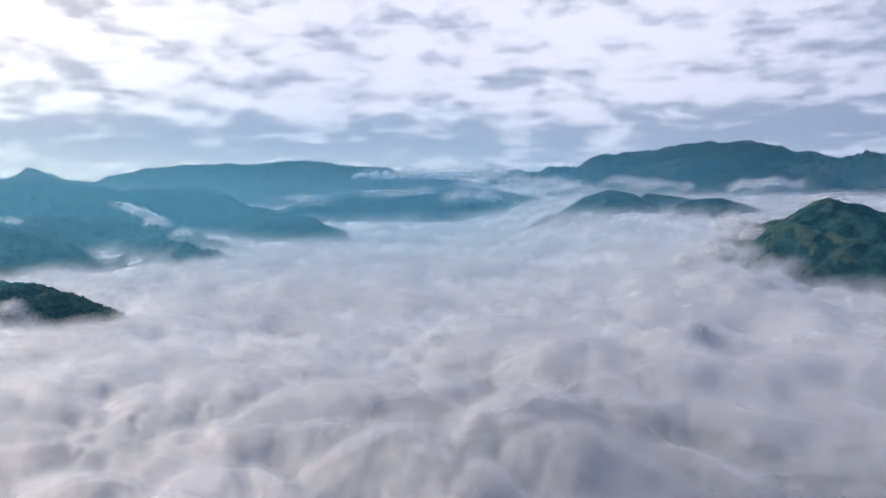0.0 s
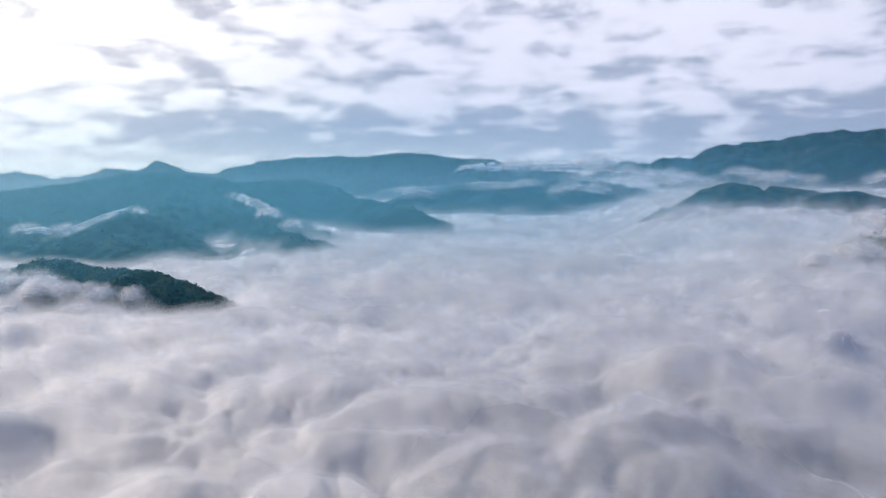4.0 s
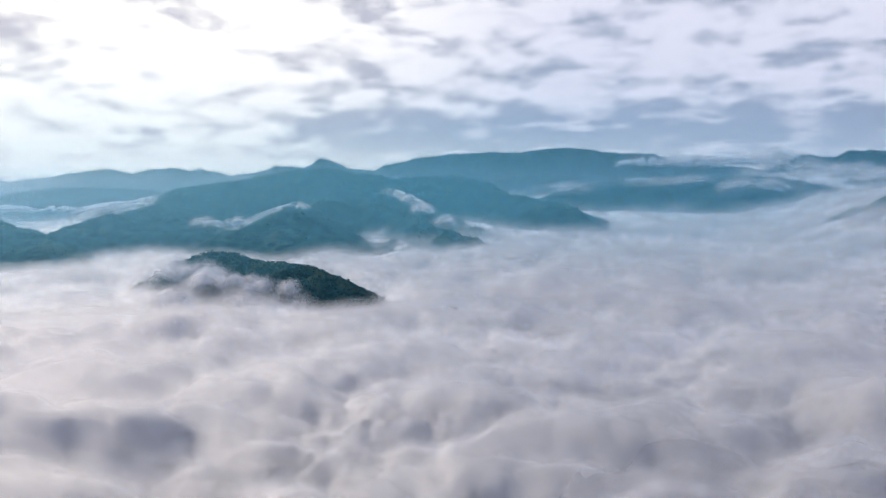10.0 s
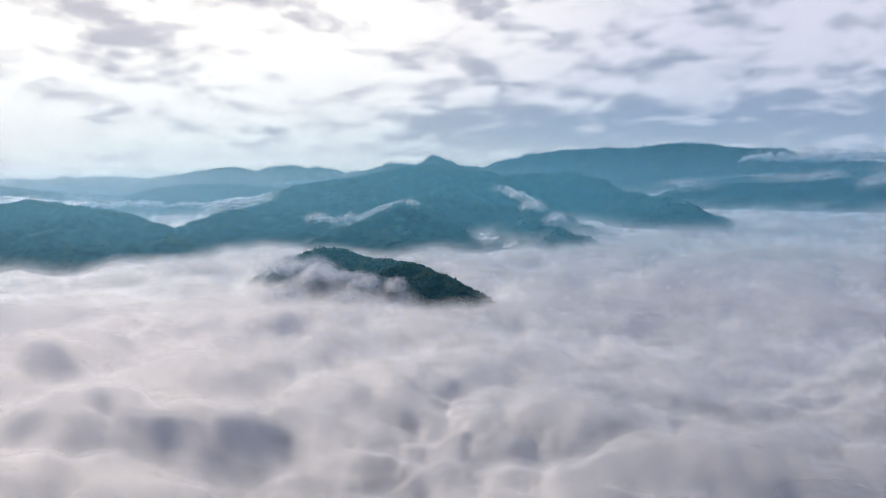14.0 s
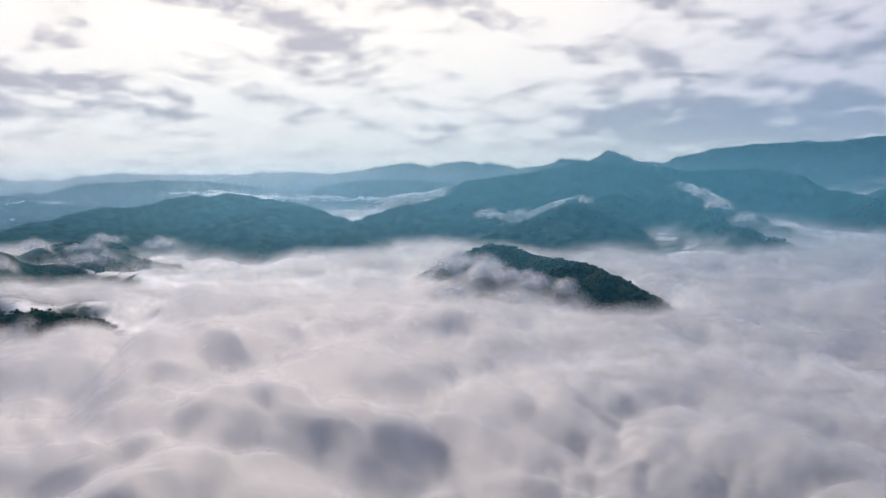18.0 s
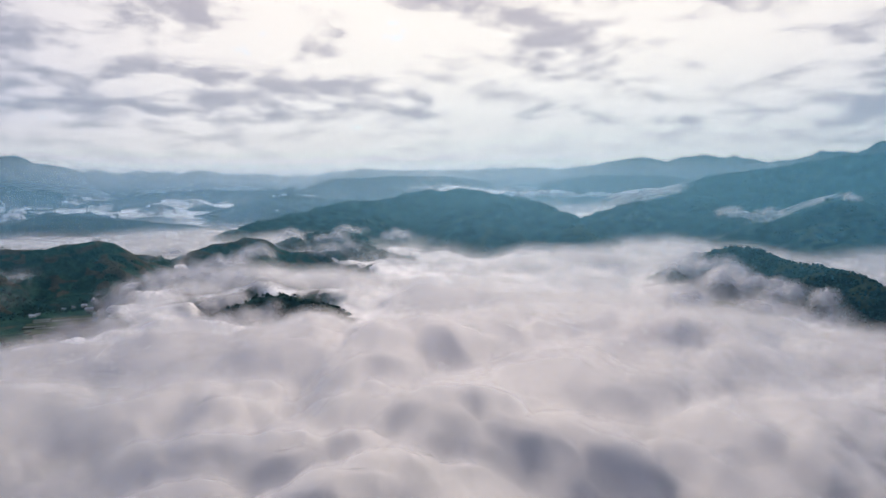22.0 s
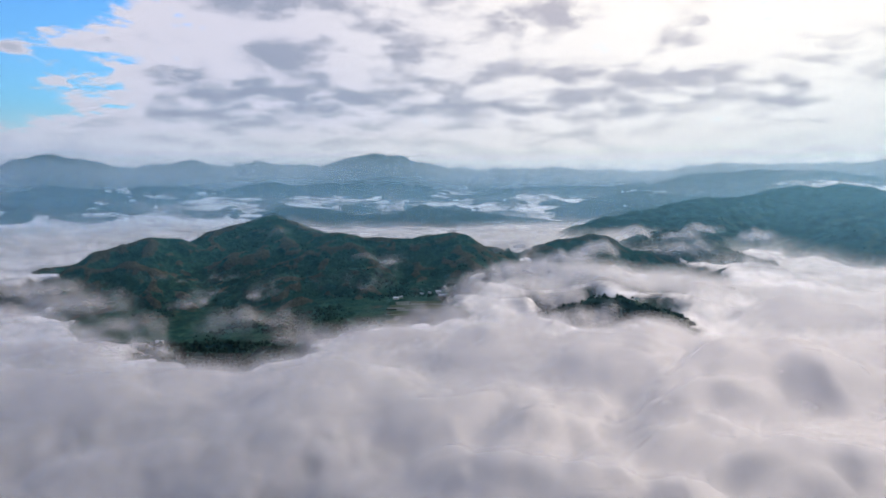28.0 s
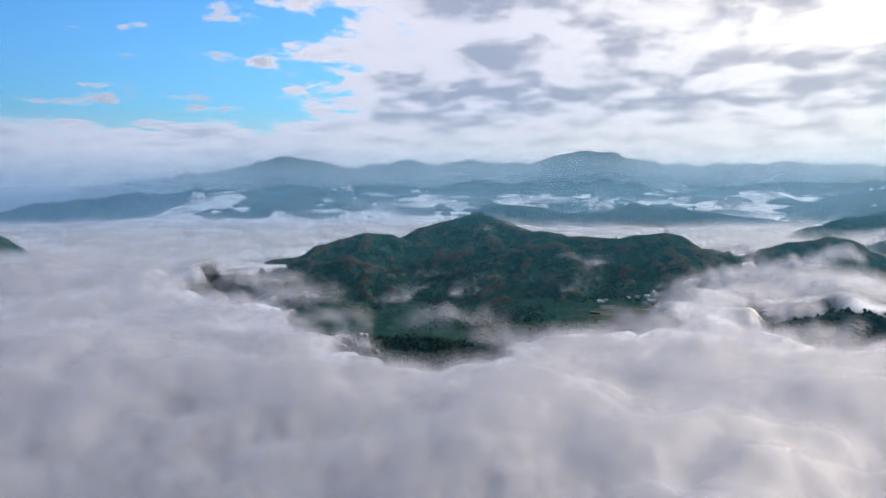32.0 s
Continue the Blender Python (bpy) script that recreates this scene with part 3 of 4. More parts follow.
def wood(land, count, size, low, high, seed, label, mat, cover=0.0, crest=0.0):
    """Trees scattered over a hill, thicker in some folds, between two heights."""
    rng = np.random.default_rng(seed)
    gx, gy, h = land
    n = count * 9
    x, y = rng.uniform(gx.min(), gx.max(), n), rng.uniform(gy.min(), gy.max(), n)
    z = land_at(land, x, y)
    e = 14.0
    bowl = (land_at(land, x + e, y) + land_at(land, x - e, y) + land_at(land, x, y + e) + land_at(land, x, y - e)) / 4 - z
    keep = (z > low) & (z < high) & (fbm(x, y, 130.0, 3, seed) + 0.10 * bowl * (1 - crest) - 0.25 * bowl * crest + 0.35 * rng.uniform(-1, 1, n) > cover)
    x, y, z = (q[keep][:count] for q in (x, y, z))
    s = size * rng.uniform(0.55, 1.35, len(x))
    me = clumps("wood", np.stack([x, y, z + 0.35 * s], 1), s, 1.15, rng)
    me.materials.append(mat)
    tagged(new("wood", me), label, "trees", "woods", "stuff")


wood(near_land, 3200, 1.8, -45, 88, 401, "dark trees in the folds of the near hill", LEAF, 0.30)
wood(main_land, 4200, 2.8, 70, 300, 402, "haze-tinted trees along the mountain's crests", HAZED_LEAF, 0.35, 1.0)
wood(centre_land, 2200, 2.4, 15, 170, 403, "haze-tinted trees along the centre hill's crest", HAZED_LEAF, 0.4, 1.0)
wood(islet_land, 3600, 2.0, 30, 95, 404, "haze-tinted trees covering the small ridge", HAZED_LEAF, -0.6)
wood(knoll_a_land, 900, 1.7, 15, 66, 405, "dark trees covering a wooded knoll", LEAF, -0.3)
wood(knoll_b_land, 1200, 2.4, -12, 20, 406, "dark trees covering a wooded knoll", LEAF, -0.2)
wood(right_land, 1200, 2.4, 60, 206, 407, "dark trees scattered over the steep hill", LEAF, 0.25)
wood(foot_land, 900, 3.0, 5, 62, 408, "dark trees on the low spurs", LEAF, 0.0)


def lift_valley():
    gx, gy = np.meshgrid(np.arange(-1640, -740, 6.0), np.arange(-480, 450, 6.0), indexing="ij")
    return gx, gy, valley_height(gx, gy)


valley_land = lift_valley()
wood(valley_land, 3200, 1.8, -40, 20, 409, "dark hedges and trees on the valley floor", LEAF, 0.30)


def part(name, me, mat, parent, label=""):
    me.materials.append(mat)
    ob = new(name, me)
    ob.parent = parent
    return tagged(ob, label) if label else ob


def plain(name, colour, rough, spread=0.2, metal=0.0, grain=2.0):
    """A matt material with stains and grain."""
    m, k, out = material(name)
    at = k.node("ShaderNodeNewGeometry").outputs["Position"]
    n = k.math("ADD", k.math("MULTIPLY", k.noise(at, grain, 4.0, 0.6), 0.6), k.math("MULTIPLY", k.noise(at, grain * 0.15, 3.0), 0.4))
    b = k.node("ShaderNodeBsdfPrincipled")
    dim = tuple(c * (1 - spread) for c in colour[:3]) + (1.0,)
    k.put(b.inputs["Base Color"], k.mix(k.ramp(n, 0.35, 0.65), dim, colour))
    b.inputs["Roughness"].default_value, b.inputs["Metallic"].default_value = rough, metal
    b.inputs["Specular IOR Level"].default_value = 0.5 if rough < 0.3 else 0.1
    k.put(out.inputs[0], b.outputs[0])
    return m


BARK = plain("bark", rgb(0.10, 0.075, 0.05), 0.95, 0.5, 0.0, 6.0)
WHITE_ROOF = plain("white sheet roof", rgb(0.80, 0.82, 0.84), 0.45, 0.15)
GREY_ROOF = plain("grey sheet roof", rgb(0.45, 0.48, 0.50), 0.5, 0.3)
WALL = plain("plastered wall", rgb(0.62, 0.60, 0.55), 0.85, 0.2)
WOOD = plain("dark wood", rgb(0.10, 0.07, 0.05), 0.8, 0.4, 0.0, 9.0)
GLASS = plain("dark window glass", rgb(0.03, 0.04, 0.05), 0.15, 0.1)


def bm_mesh(name, bm):
    me = bpy.data.meshes.new(name)
    bm.to_mesh(me)
    bm.free()
    return me


def box_mesh(name, sx, sy, sz, at=(0, 0, 0), bevel=0.0):
    bm = bmesh.new()
    bmesh.ops.create_cube(bm, size=1.0, matrix=Matrix.Translation(at) @ Matrix.Diagonal((sx, sy, sz, 1)))
    if bevel:
        bmesh.ops.bevel(bm, geom=bm.edges[:], offset=bevel, segments=1, affect="EDGES")
    return bm_mesh(name, bm)


def tube(bm, a, b, ra, rb, sides=7):
    a, b = Vector(a), Vector(b)
    m = Matrix.Translation((a + b) / 2) @ (b - a).to_track_quat("Z", "Y").to_matrix().to_4x4()
    bmesh.ops.create_cone(bm, cap_ends=True, segments=sides, radius1=ra, radius2=rb, depth=(b - a).length, matrix=m)


def tree(height, seed, label):
    """A tree: tapered trunk with limbs, and a crown of many uneven clumps with gaps."""
    rng = np.random.default_rng(seed)
    base = new("tree")
    bm = bmesh.new()
    h = height
    tube(bm, (0, 0, -0.6), (0.03 * h, 0, 0.45 * h), 0.035 * h, 0.022 * h)
    tube(bm, (0.03 * h, 0, 0.43 * h), (0.0, 0.04 * h, 0.82 * h), 0.022 * h, 0.006 * h)
    tips = []
    for i in range(7):
        a = i * 2.4 + rng.uniform(-0.4, 0.4)
        z0 = h * rng.uniform(0.32, 0.6)
        tip = (math.cos(a) * h * rng.uniform(0.16, 0.30), math.sin(a) * h * rng.uniform(0.16, 0.30), z0 + h * rng.uniform(0.10, 0.26))
        tube(bm, (0.02 * h, 0, z0), tip, 0.013 * h, 0.004 * h, 5)
        tips.append(tip)
    part("trunk", bm_mesh("trunk", bm), BARK, base, "brown tapered trunk with limbs")
    near = np.array([tips[i % 7] for i in range(84)]) + rng.normal(0, 0.085 * h, (84, 3)) * np.array([1, 1, 0.8])
    top = np.array([(0, 0.04 * h, 0.84 * h)]) + rng.normal(0, 0.085 * h, (34, 3)) * np.array([1, 1, 0.9])
    c = np.concatenate([near, top])
    part("crown", clumps("crown", c, h * rng.uniform(0.03, 0.075, len(c)), 0.8, rng), LEAF, base, "dark uneven leafy crown")
    return tagged(base, label, "tree", "single trees")


OAK = tree(5.2, 501, "dark broad tree standing on a ridge top")
TALL = tree(7.0, 502, "tall dark tree with an open crown")
SMALL = tree(3.6, 503, "small dark tree on a bare crest")


def plant(kind, spots, land, seed):
    rng = np.random.default_rng(seed)
    for x, y in spots:
        z = float(land_at(land, np.array([x * 1.0]), np.array([y * 1.0]))[0])
        ob = copy_thing(kind, pose(x, y, z - 0.2, 0, 0, rng.uniform(0, 360)))
        ob.scale = (1, 1, 1)
        k = rng.uniform(0.85, 1.2)
        ob.matrix_basis = ob.matrix_basis @ Matrix.Diagonal((k, k, k, 1))


plant(TALL, [(-856, -176), (-858, -168), (-859, -160), (-861, -152), (-864, -70), (-866, -62)], knoll_b_land, 1)
plant(OAK, [(-857, -185), (-862, -145), (-860, -80), (-858, -50), (-856, -20), (-862, -120)], knoll_b_land, 2)
plant(OAK, [(-912, 362), (-902, 372), (-892, 384), (-880, 398), (-868, 412)], knoll_a_land, 3)
plant(OAK, [(-1509, 208), (-1508, 202), (-1510, 214), (-1503, 120), (-1520, 60), (-1600, -60), (-1812, -218)], near_land, 4)
plant(SMALL, [(-1609, 480), (-1609, 510), (-1600, 600), (-1590, 640), (-1556, -10), (-1640, -90), (-1480, -625), (-1470, -640), (-1540, -545), (-1530, -560)], near_land, 5)
plant(OAK, [(-905, 1150), (-893, 1146), (-880, 1142), (-866, 1138), (-850, 1133), (-835, 1128)], islet_land, 6)
plant(SMALL, [(-800, 1115), (-775, 1100), (-750, 1090), (-720, 1081), (-690, 1073), (-660, 1064), (-640, 1058), (-618, 1052)], islet_land, 7)
for ob, spot in ((OAK, (-900, 366)), (TALL, (-860, -155)), (SMALL, (-1607, 560))):
    land = knoll_a_land if ob is OAK else knoll_b_land if ob is TALL else near_land
    ob.location = (spot[0], spot[1], float(land_at(land, np.array([spot[0] * 1.0]), np.array([spot[1] * 1.0]))[0]) - 0.2)


def house(long, deep, high, roof_mat, label):
    """A low farmhouse: walls, a pitched sheet roof with eaves and ribs, a door and windows."""
    base = new("house")
    bm = bmesh.new()
    p = [(-long / 2, -deep / 2), (long / 2, -deep / 2), (long / 2, deep / 2), (-long / 2, deep / 2)]
    low = [bm.verts.new((x, y, -1.5)) for x, y in p]
    up = [bm.verts.new((x, y, high)) for x, y in p]
    ga, gb = bm.verts.new((-long / 2, 0, high + 0.28 * deep)), bm.verts.new((long / 2, 0, high + 0.28 * deep))
    for i in range(4):
        bm.faces.new((low[i], low[(i + 1) % 4], up[(i + 1) % 4], up[i]))
    bm.faces.new((up[0], ga, up[3])), bm.faces.new((up[1], up[2], gb))
    bm.faces.new(low[::-1])
    part("wall", bm_mesh("wall", bm), WALL, base, "pale plastered wall")
    ang = math.atan(0.56)
    width = (deep / 2 + 0.7) / math.cos(ang)
    for side in (-1, 1):
        bm = bmesh.new()
        m = Matrix.Translation((0, 0, high + 0.28 * deep + 0.12)) @ Matrix.Rotation(-side * ang, 4, "X")
        bmesh.ops.create_cube(bm, size=1.0, matrix=m @ Matrix.Translation((0, side * width / 2, 0)) @ Matrix.Diagonal((long + 1.2, width, 0.10, 1)))
        for i in range(9):
            bmesh.ops.create_cube(bm, size=1.0, matrix=m @ Matrix.Translation(((i - 4) * (long + 0.8) / 8.6, side * width / 2, 0.07)) @ Matrix.Diagonal((0.08, width * 0.99, 0.06, 1)))
        part("roof", bm_mesh("roof", bm), roof_mat, base, "pitched sheet-metal roof")
    part("door", box_mesh("door", 1.0, 0.10, 2.0, (0.1 * long, -deep / 2 - 0.03, 1.0), 0.02), WOOD, base, "dark wooden door")
    for x in (-0.3, 0.33):
        w = part("window", box_mesh("window", 1.2, 0.10, 1.0, (x * long, -deep / 2 - 0.03, 1.5), 0.02), WOOD, base, "window in a dark frame")
        part("pane", box_mesh("pane", 1.0, 0.04, 0.8, (x * long, -deep / 2 - 0.10, 1.5)), GLASS, w)
    return tagged(base, label, "house", "village houses")


BIG = house(12.0, 7.0, 2.8, WHITE_ROOF, "white-roofed farmhouse at the foot of the hill")
LOW = house(8.0, 5.0, 2.4, WHITE_ROOF, "small pale-roofed farmhouse in the valley")
HUT = house(5.5, 4.0, 2.2, GREY_ROOF, "small grey-roofed hut among the fields")


def land_top(x, y):
    q = np.array([x * 1.0]), np.array([y * 1.0])
    return max(float(land_at(near_land, *q)[0]), float(valley_height(*q)[0]))


def settle(ob, x, y, turn):
    ob.matrix_basis = pose(x, y, land_top(x, y) + 0.3, 0, 0, turn)


settle(BIG, -1262, 188, 78)
settle(LOW, -1232, 113, 70)
settle(HUT, -1296, 166, 40)
for kind, x, y, turn in ((LOW, -1292, 181, 85), (HUT, -1282, 153, 60), (HUT, -1246, 120, 100), (LOW, -1225, 331, 75), (HUT, -988, 58, 80), (HUT, -999, 89, 65), (LOW, -866, -122, 80)):
    ob = copy_thing(kind, pose(x, y, 0))
    if (x, y) == (-866, -122):
        q = np.array([x * 1.0]), np.array([y * 1.0])
        ob.matrix_basis = pose(x, y, float(land_at(knoll_b_land, *q)[0]) + 0.6, 0, 0, turn)
    else:
        settle(ob, x, y, turn)

# rice fields with earth banks between them
CROPS = [plain("young rice", rgb(0.030, 0.065, 0.030), 0.8, 0.3, 0.0, 0.6), plain("ripe rice", rgb(0.060, 0.070, 0.030), 0.85, 0.3, 0.0, 0.6), plain("wet paddy", rgb(0.03, 0.05, 0.045), 0.35, 0.3, 0.0, 0.4)]
BANK = plain("earth bank", rgb(0.045, 0.058, 0.036), 0.95, 0.3)


def rice_fields():
    rng = np.random.default_rng(77)
    base = tagged(new("rice_field"), "stepped green rice fields with pale earth banks", "field")
    y0 = 128.0
    x = -1205.0
    while x < -975:
        deep = rng.uniform(11, 17)
        y = y0 - 24 + rng.uniform(0, 18)
        z = max(land_top(x + deep / 2, 150), land_top(x + deep / 2, 190)) + 0.9
        while y < 222:
            wide = rng.uniform(20, 38)
            part("bank", box_mesh("bank", deep - 0.2, wide - 0.2, 2.4, (x + deep / 2, y + wide / 2, z - 1.0), 0.3), BANK, base)
            part("plot", box_mesh("plot", deep - 2.2, wide - 2.2, 0.5, (x + deep / 2, y + wide / 2, z + 0.1), 0.1), CROPS[int(rng.integers(0, 3))], base)
            y += wide
        x += deep


rice_fields()


def track():
    """A pale dirt track across the fields."""
    u = np.linspace(0, 1, 40)
    x, y = -978 + 12 * np.sin(u * 5), 70 + 150 * u
    z = np.array([land_top(a, b) for a, b in zip(x, y)]) + 1.4
    me = grid_mesh("dirt_track", np.stack([x - 1.6, x - 1.5, x + 1.5, x + 1.6]), np.stack([y] * 4), np.stack([z - 1.6, z, z, z - 1.6]))
    me.materials.append(plain("dirt", rgb(0.34, 0.32, 0.27), 0.95, 0.25))
    tagged(new("dirt_track", me), "pale dirt track across the fields", "track", kind="structure")


track()


def river():
    u = np.linspace(0, 1, 50)
    x, y = -1315 + 26 * u + 10 * np.sin(u * 7), -760 + 190 * u
    w = 9 + 4 * np.sin(u * 9)
    z = 0 * u - 38.0
    bm_x = np.stack([x - w - 40, x - w, x + w, x + w + 40])
    me = grid_mesh("river", bm_x[1:3], np.stack([y] * 2), np.stack([z] * 2))
    m, k, out = material("still water")
    b = k.node("ShaderNodeBsdfPrincipled")
    k.put(b.inputs["Base Color"], rgb(0.05, 0.08, 0.08))
    b.inputs["Roughness"].default_value = 0.12
    k.put(out.inputs[0], b.outputs[0])
    me.materials.append(m)
    tagged(new("river", me), "pale still stretch of river beside the hill", "water", kind="structure")
    me = grid_mesh("river_bank", np.stack([x - w - 60, x - w - 5, x + w + 5, x + w + 60]), np.stack([y] * 4), np.stack([z - 30, z - 0.6, z - 0.6, z - 30]))
    me.materials.append(BROWN)
    tagged(new("river_bank", me), "dark green river bank", "ground", kind="structure")


river()

# ---------------------------------------------------------------- the sea of fog


def fog_level(x, y):
    """Height of the fog's top: it banks up towards the high mountains and sinks in the far basin."""
    r = np.hypot(x, y)
    up = 0.078 * np.maximum(0, y - 1500) + 0.12 * np.clip(x - 50, 0, 480) * step(y, 700, 1600)
    up = up + 47 * step(x, 120, 480) * step(y, 1380, 1850) * step(y, 3200, 2400)
    down = 0.021 * np.maximum(0, -x - 700) * step(y, 2600, 600)
    up = up + 8 * step(x, 150, 420) * step(y, 850, 1100) * step(y, 1900, 1500)
    return 46 - 14 * step(r, 380, 950) + up - down + basin_rise(x, y) + 16 * basin(x, y) * fbm(x, y, 300.0, 3, 95)


def basin(x, y):
    """One over the far basin with its crumpled foothills, none elsewhere."""
    turn = np.degrees(np.arctan2(-(x + 80), y - 150))
    r = np.hypot(x + 80, y - 150)
    return step(turn, 54, 64) * step(turn, 132, 122) * step(r, 3150, 3500)


def basin_rise(x, y):
    return basin(x, y) * (28 + 110 * step(np.hypot(x + 80, y - 150), 3250, 4300))


# the rim of the clearing before the near hill
RIM = ((-1060, -490), (-900, -330), (-712, -125), (-662, -12), (-684, 56), (-755, 118), (-835, 160), (-980, 200), (-1181, 250), (-1364, 350), (-1480, 470), (-1720, 300), (-1830, -80), (-1780, -420), (-1510, -600), (-1250, -580))


def inside_rim(x, y):
    """Metres inside the clearing's rim, and less than none outside."""
    near, odd = np.full_like(x, 1e9), np.zeros(x.shape, bool)
    for (ax, ay), (bx, by) in zip(RIM, RIM[1:] + RIM[:1]):
        dx, dy = bx - ax, by - ay
        u = np.clip(((x - ax) * dx + (y - ay) * dy) / (dx * dx + dy * dy), 0, 1)
        near = np.minimum(near, np.hypot(x - ax - u * dx, y - ay - u * dy))
        odd ^= ((ay > y) != (by > y)) & (x < ax + (y - ay) * dx / (dy if dy else 1e-6))
    return np.where(odd, near, -near)


def fog_hole(x, y):
    """One where the fog has cleared in front of the near hill, and none elsewhere."""
    w = 70 * fbm(x, y, 150.0, 4, 91) + 44 * fbm(x, y, 50.0, 4, 92)
    d = np.hypot((x + 925 + 0.6 * w) / 190, (y - 385 + 0.6 * w) / 130)
    e = np.hypot((x + 1480 + w) / 240, (y - 600 + w) / 190)
    return np.maximum(step(inside_rim(x, y) + 1.3 * w, -55.0, 120.0), np.maximum(0.85 * step(d, 1.25, 0.4), 0.75 * step(e, 1.3, 0.5)))


def puffs(x, y, size, seed):
    """Rounded heads of many widths, crowded side by side, 0 to 1."""
    u, v = x / size, y / size
    iu, iv = np.floor(u), np.floor(v)
    best = np.zeros_like(x)
    for du in (-1, 0, 1):
        for dv in (-1, 0, 1):
            cu, cv = iu + du, iv + dv
            d2 = (u - cu - lattice(cu, cv, seed)) ** 2 + (v - cv - lattice(cu, cv, seed + 1)) ** 2
            r = 0.55 + 0.55 * lattice(cu, cv, seed + 2)
            best = np.maximum(best, r * np.maximum(0, 1 - d2 / (r * r)) ** 0.8)
    return best


def fog_billows(x, y, fine=1.0):
    """Billows of several sizes, small heads upon large ones, streaming out flat in the distance."""
    r = np.hypot(x + 80, y - 150)
    wx, wy = x + 34 * fbm(x, y, 150.0, 4, 7), y + 34 * fbm(x, y, 150.0, 4, 8)
    vx, vy = wx + 13 * fbm(x, y, 40.0, 4, 9), wy + 13 * fbm(x, y, 40.0, 4, 10)
    far = step(r, 3400, 800)
    calm = 0.45 + 0.55 * step(fbm(x, y, 420.0, 2, 113), -0.5, 0.4)
    big, mid = puffs(wx, wy, 200.0, 101), puffs(vx + 31, vy, 96.0, 103)
    small = 16 * puffs(vx, vy, 44.0, 107) * step(r, 2400, 700) + fine * 6 * puffs(vx + 7, vy - 5, 20.0, 111) * step(r, 1500, 500)
    return 12 * fbm(x, y, 520.0, 2, 109) + (0.35 + 0.65 * far) * calm * (17 * big + 25 * mid * (0.5 + 0.6 * big) + 1.15 * small * (0.6 + 0.5 * mid) + 9 * fbm(vx, vy, 75.0, 5, 115, 0.6) * step(r, 2600, 700)) - 18


def fog_sheet(rings, turns, lift, share, fine=1.0):
    """A heaving sheet of the fog, lift metres above its floor, and by how far the puffs rise over it there."""
    r = np.concatenate([np.linspace(0.5, 74, 10), np.geomspace(82, 4880, rings - 10)])
    rr, aa = np.meshgrid(r, np.radians(turns), indexing="ij")
    x, y = -80 - rr * np.sin(aa), 150 + rr * np.cos(aa)
    hole, bumps = fog_hole(x, y), fog_billows(x, y, fine)
    return x, y, fog_level(x, y) + share * bumps + lift, hole, bumps, np.hypot(x + 80, y - 150)


# soft skins over the fog's body: metres above it, and how dense each is
SKINS = ((1.8, 0.42), (3.8, 0.34), (6.0, 0.27), (8.5, 0.21), (11.3, 0.16), (14.5, 0.12), (18.0, 0.09), (22.0, 0.06))


def sea_of_fog():
    turns = np.concatenate([np.linspace(-76, 148, 860), np.linspace(150, 284, 40)])
    x, y, z, hole, bumps, r = fog_sheet(370, turns, 0.0, 1.0)
    me = grid_mesh("fog_sea", x, y, z - 34 * step(hole, 0.35, 1.0))
    edge = 0.5 * fbm(x, y, 60.0, 4, 117)
    weight(me, "fog_amount", 1.20 + 0.50 * step(r, 260, 900) + 0.042 * (bumps - 5) * step(r, 1000, 450) + (2.2 * edge - 2.6) * hole - basin(x, y) * (1.15 - 1.0 * fbm(x, y, 180.0, 4, 97)))
    aside = 1 - step(np.degrees(np.arctan2(-(x + 80), y - 150)), 108, 82) * step(np.degrees(np.arctan2(-(x + 80), y - 150)), -16, 14)
    weight(me, "fog_most", 0.36 + 0.64 * step(r, 150, 900) - 0.18 * aside * step(r, 900, 450))
    me.materials.append(FOG)
    tagged(new("fog_sea", me), "sea of white billowing valley fog", "fog", kind="stuff")
    turns = np.concatenate([np.linspace(-82, 148, 470), np.linspace(152, 278, 36)])
    for i, (lift, most) in enumerate(SKINS):
        x, y, z, hole, bumps, r = fog_sheet(225, turns, 0.0, 1.0 - 0.02 * i, 1.0 - 0.12 * i)
        me = grid_mesh("fog_layer", x, y, z + lift * (0.8 + 0.5 * step(r, 500, 2000)) - 22 * step(hole, 0.3, 1.0))
        drift = fbm(x, y, 70.0, 4, 350) + 0.5 * fbm(x, y, 24.0, 3, 370 + i)
        weight(me, "fog_amount", 0.60 + 0.45 * drift + (0.010 + 0.012 * step(r, 900, 400)) * bumps - 0.4 * basin(x, y) - (1.0 - 0.75 * fbm(x, y, 80.0, 4, 300)) * hole)
        weight(me, "fog_most", most * (0.34 + 0.66 * step(r, 150, 950)))
        me.materials.append(WISP)
        tagged(new("fog_layer", me), "soft white layer of drifting valley fog", "fog", "fog layers", "stuff")


sea_of_fog()


def far_basin():
    """Small crumpled hills whose tops stand out of the mist of the far basin."""
    turn, r = np.meshgrid(np.radians(np.linspace(56, 130, 330)), np.linspace(3180, 4330, 64), indexing="ij")
    x, y = -80 - r * np.sin(turn), 150 + r * np.cos(turn)
    wx, wy = x + 50 * fbm(x, y, 160.0, 3, 121), y + 50 * fbm(x, y, 160.0, 3, 122)
    h = fog_level(x, y) - 16 + 78 * (creased(wx, wy, 240.0, 4, 123) - 0.58) + 26 * fbm(x, y, 420.0, 3, 124)
    edge = step(r, 3180, 3420) * step(np.degrees(turn), 56, 62) * step(np.degrees(turn), 130, 124)
    me = grid_mesh("far_basin", x, y, FLOOR * (1 - edge) + h * edge)
    weight(me, "ridge", 0 * h)
    me.materials.append(FAR)
    tagged(new("far_basin", me), "crumpled blue foothills standing out of far mist", "foothills")


far_basin()


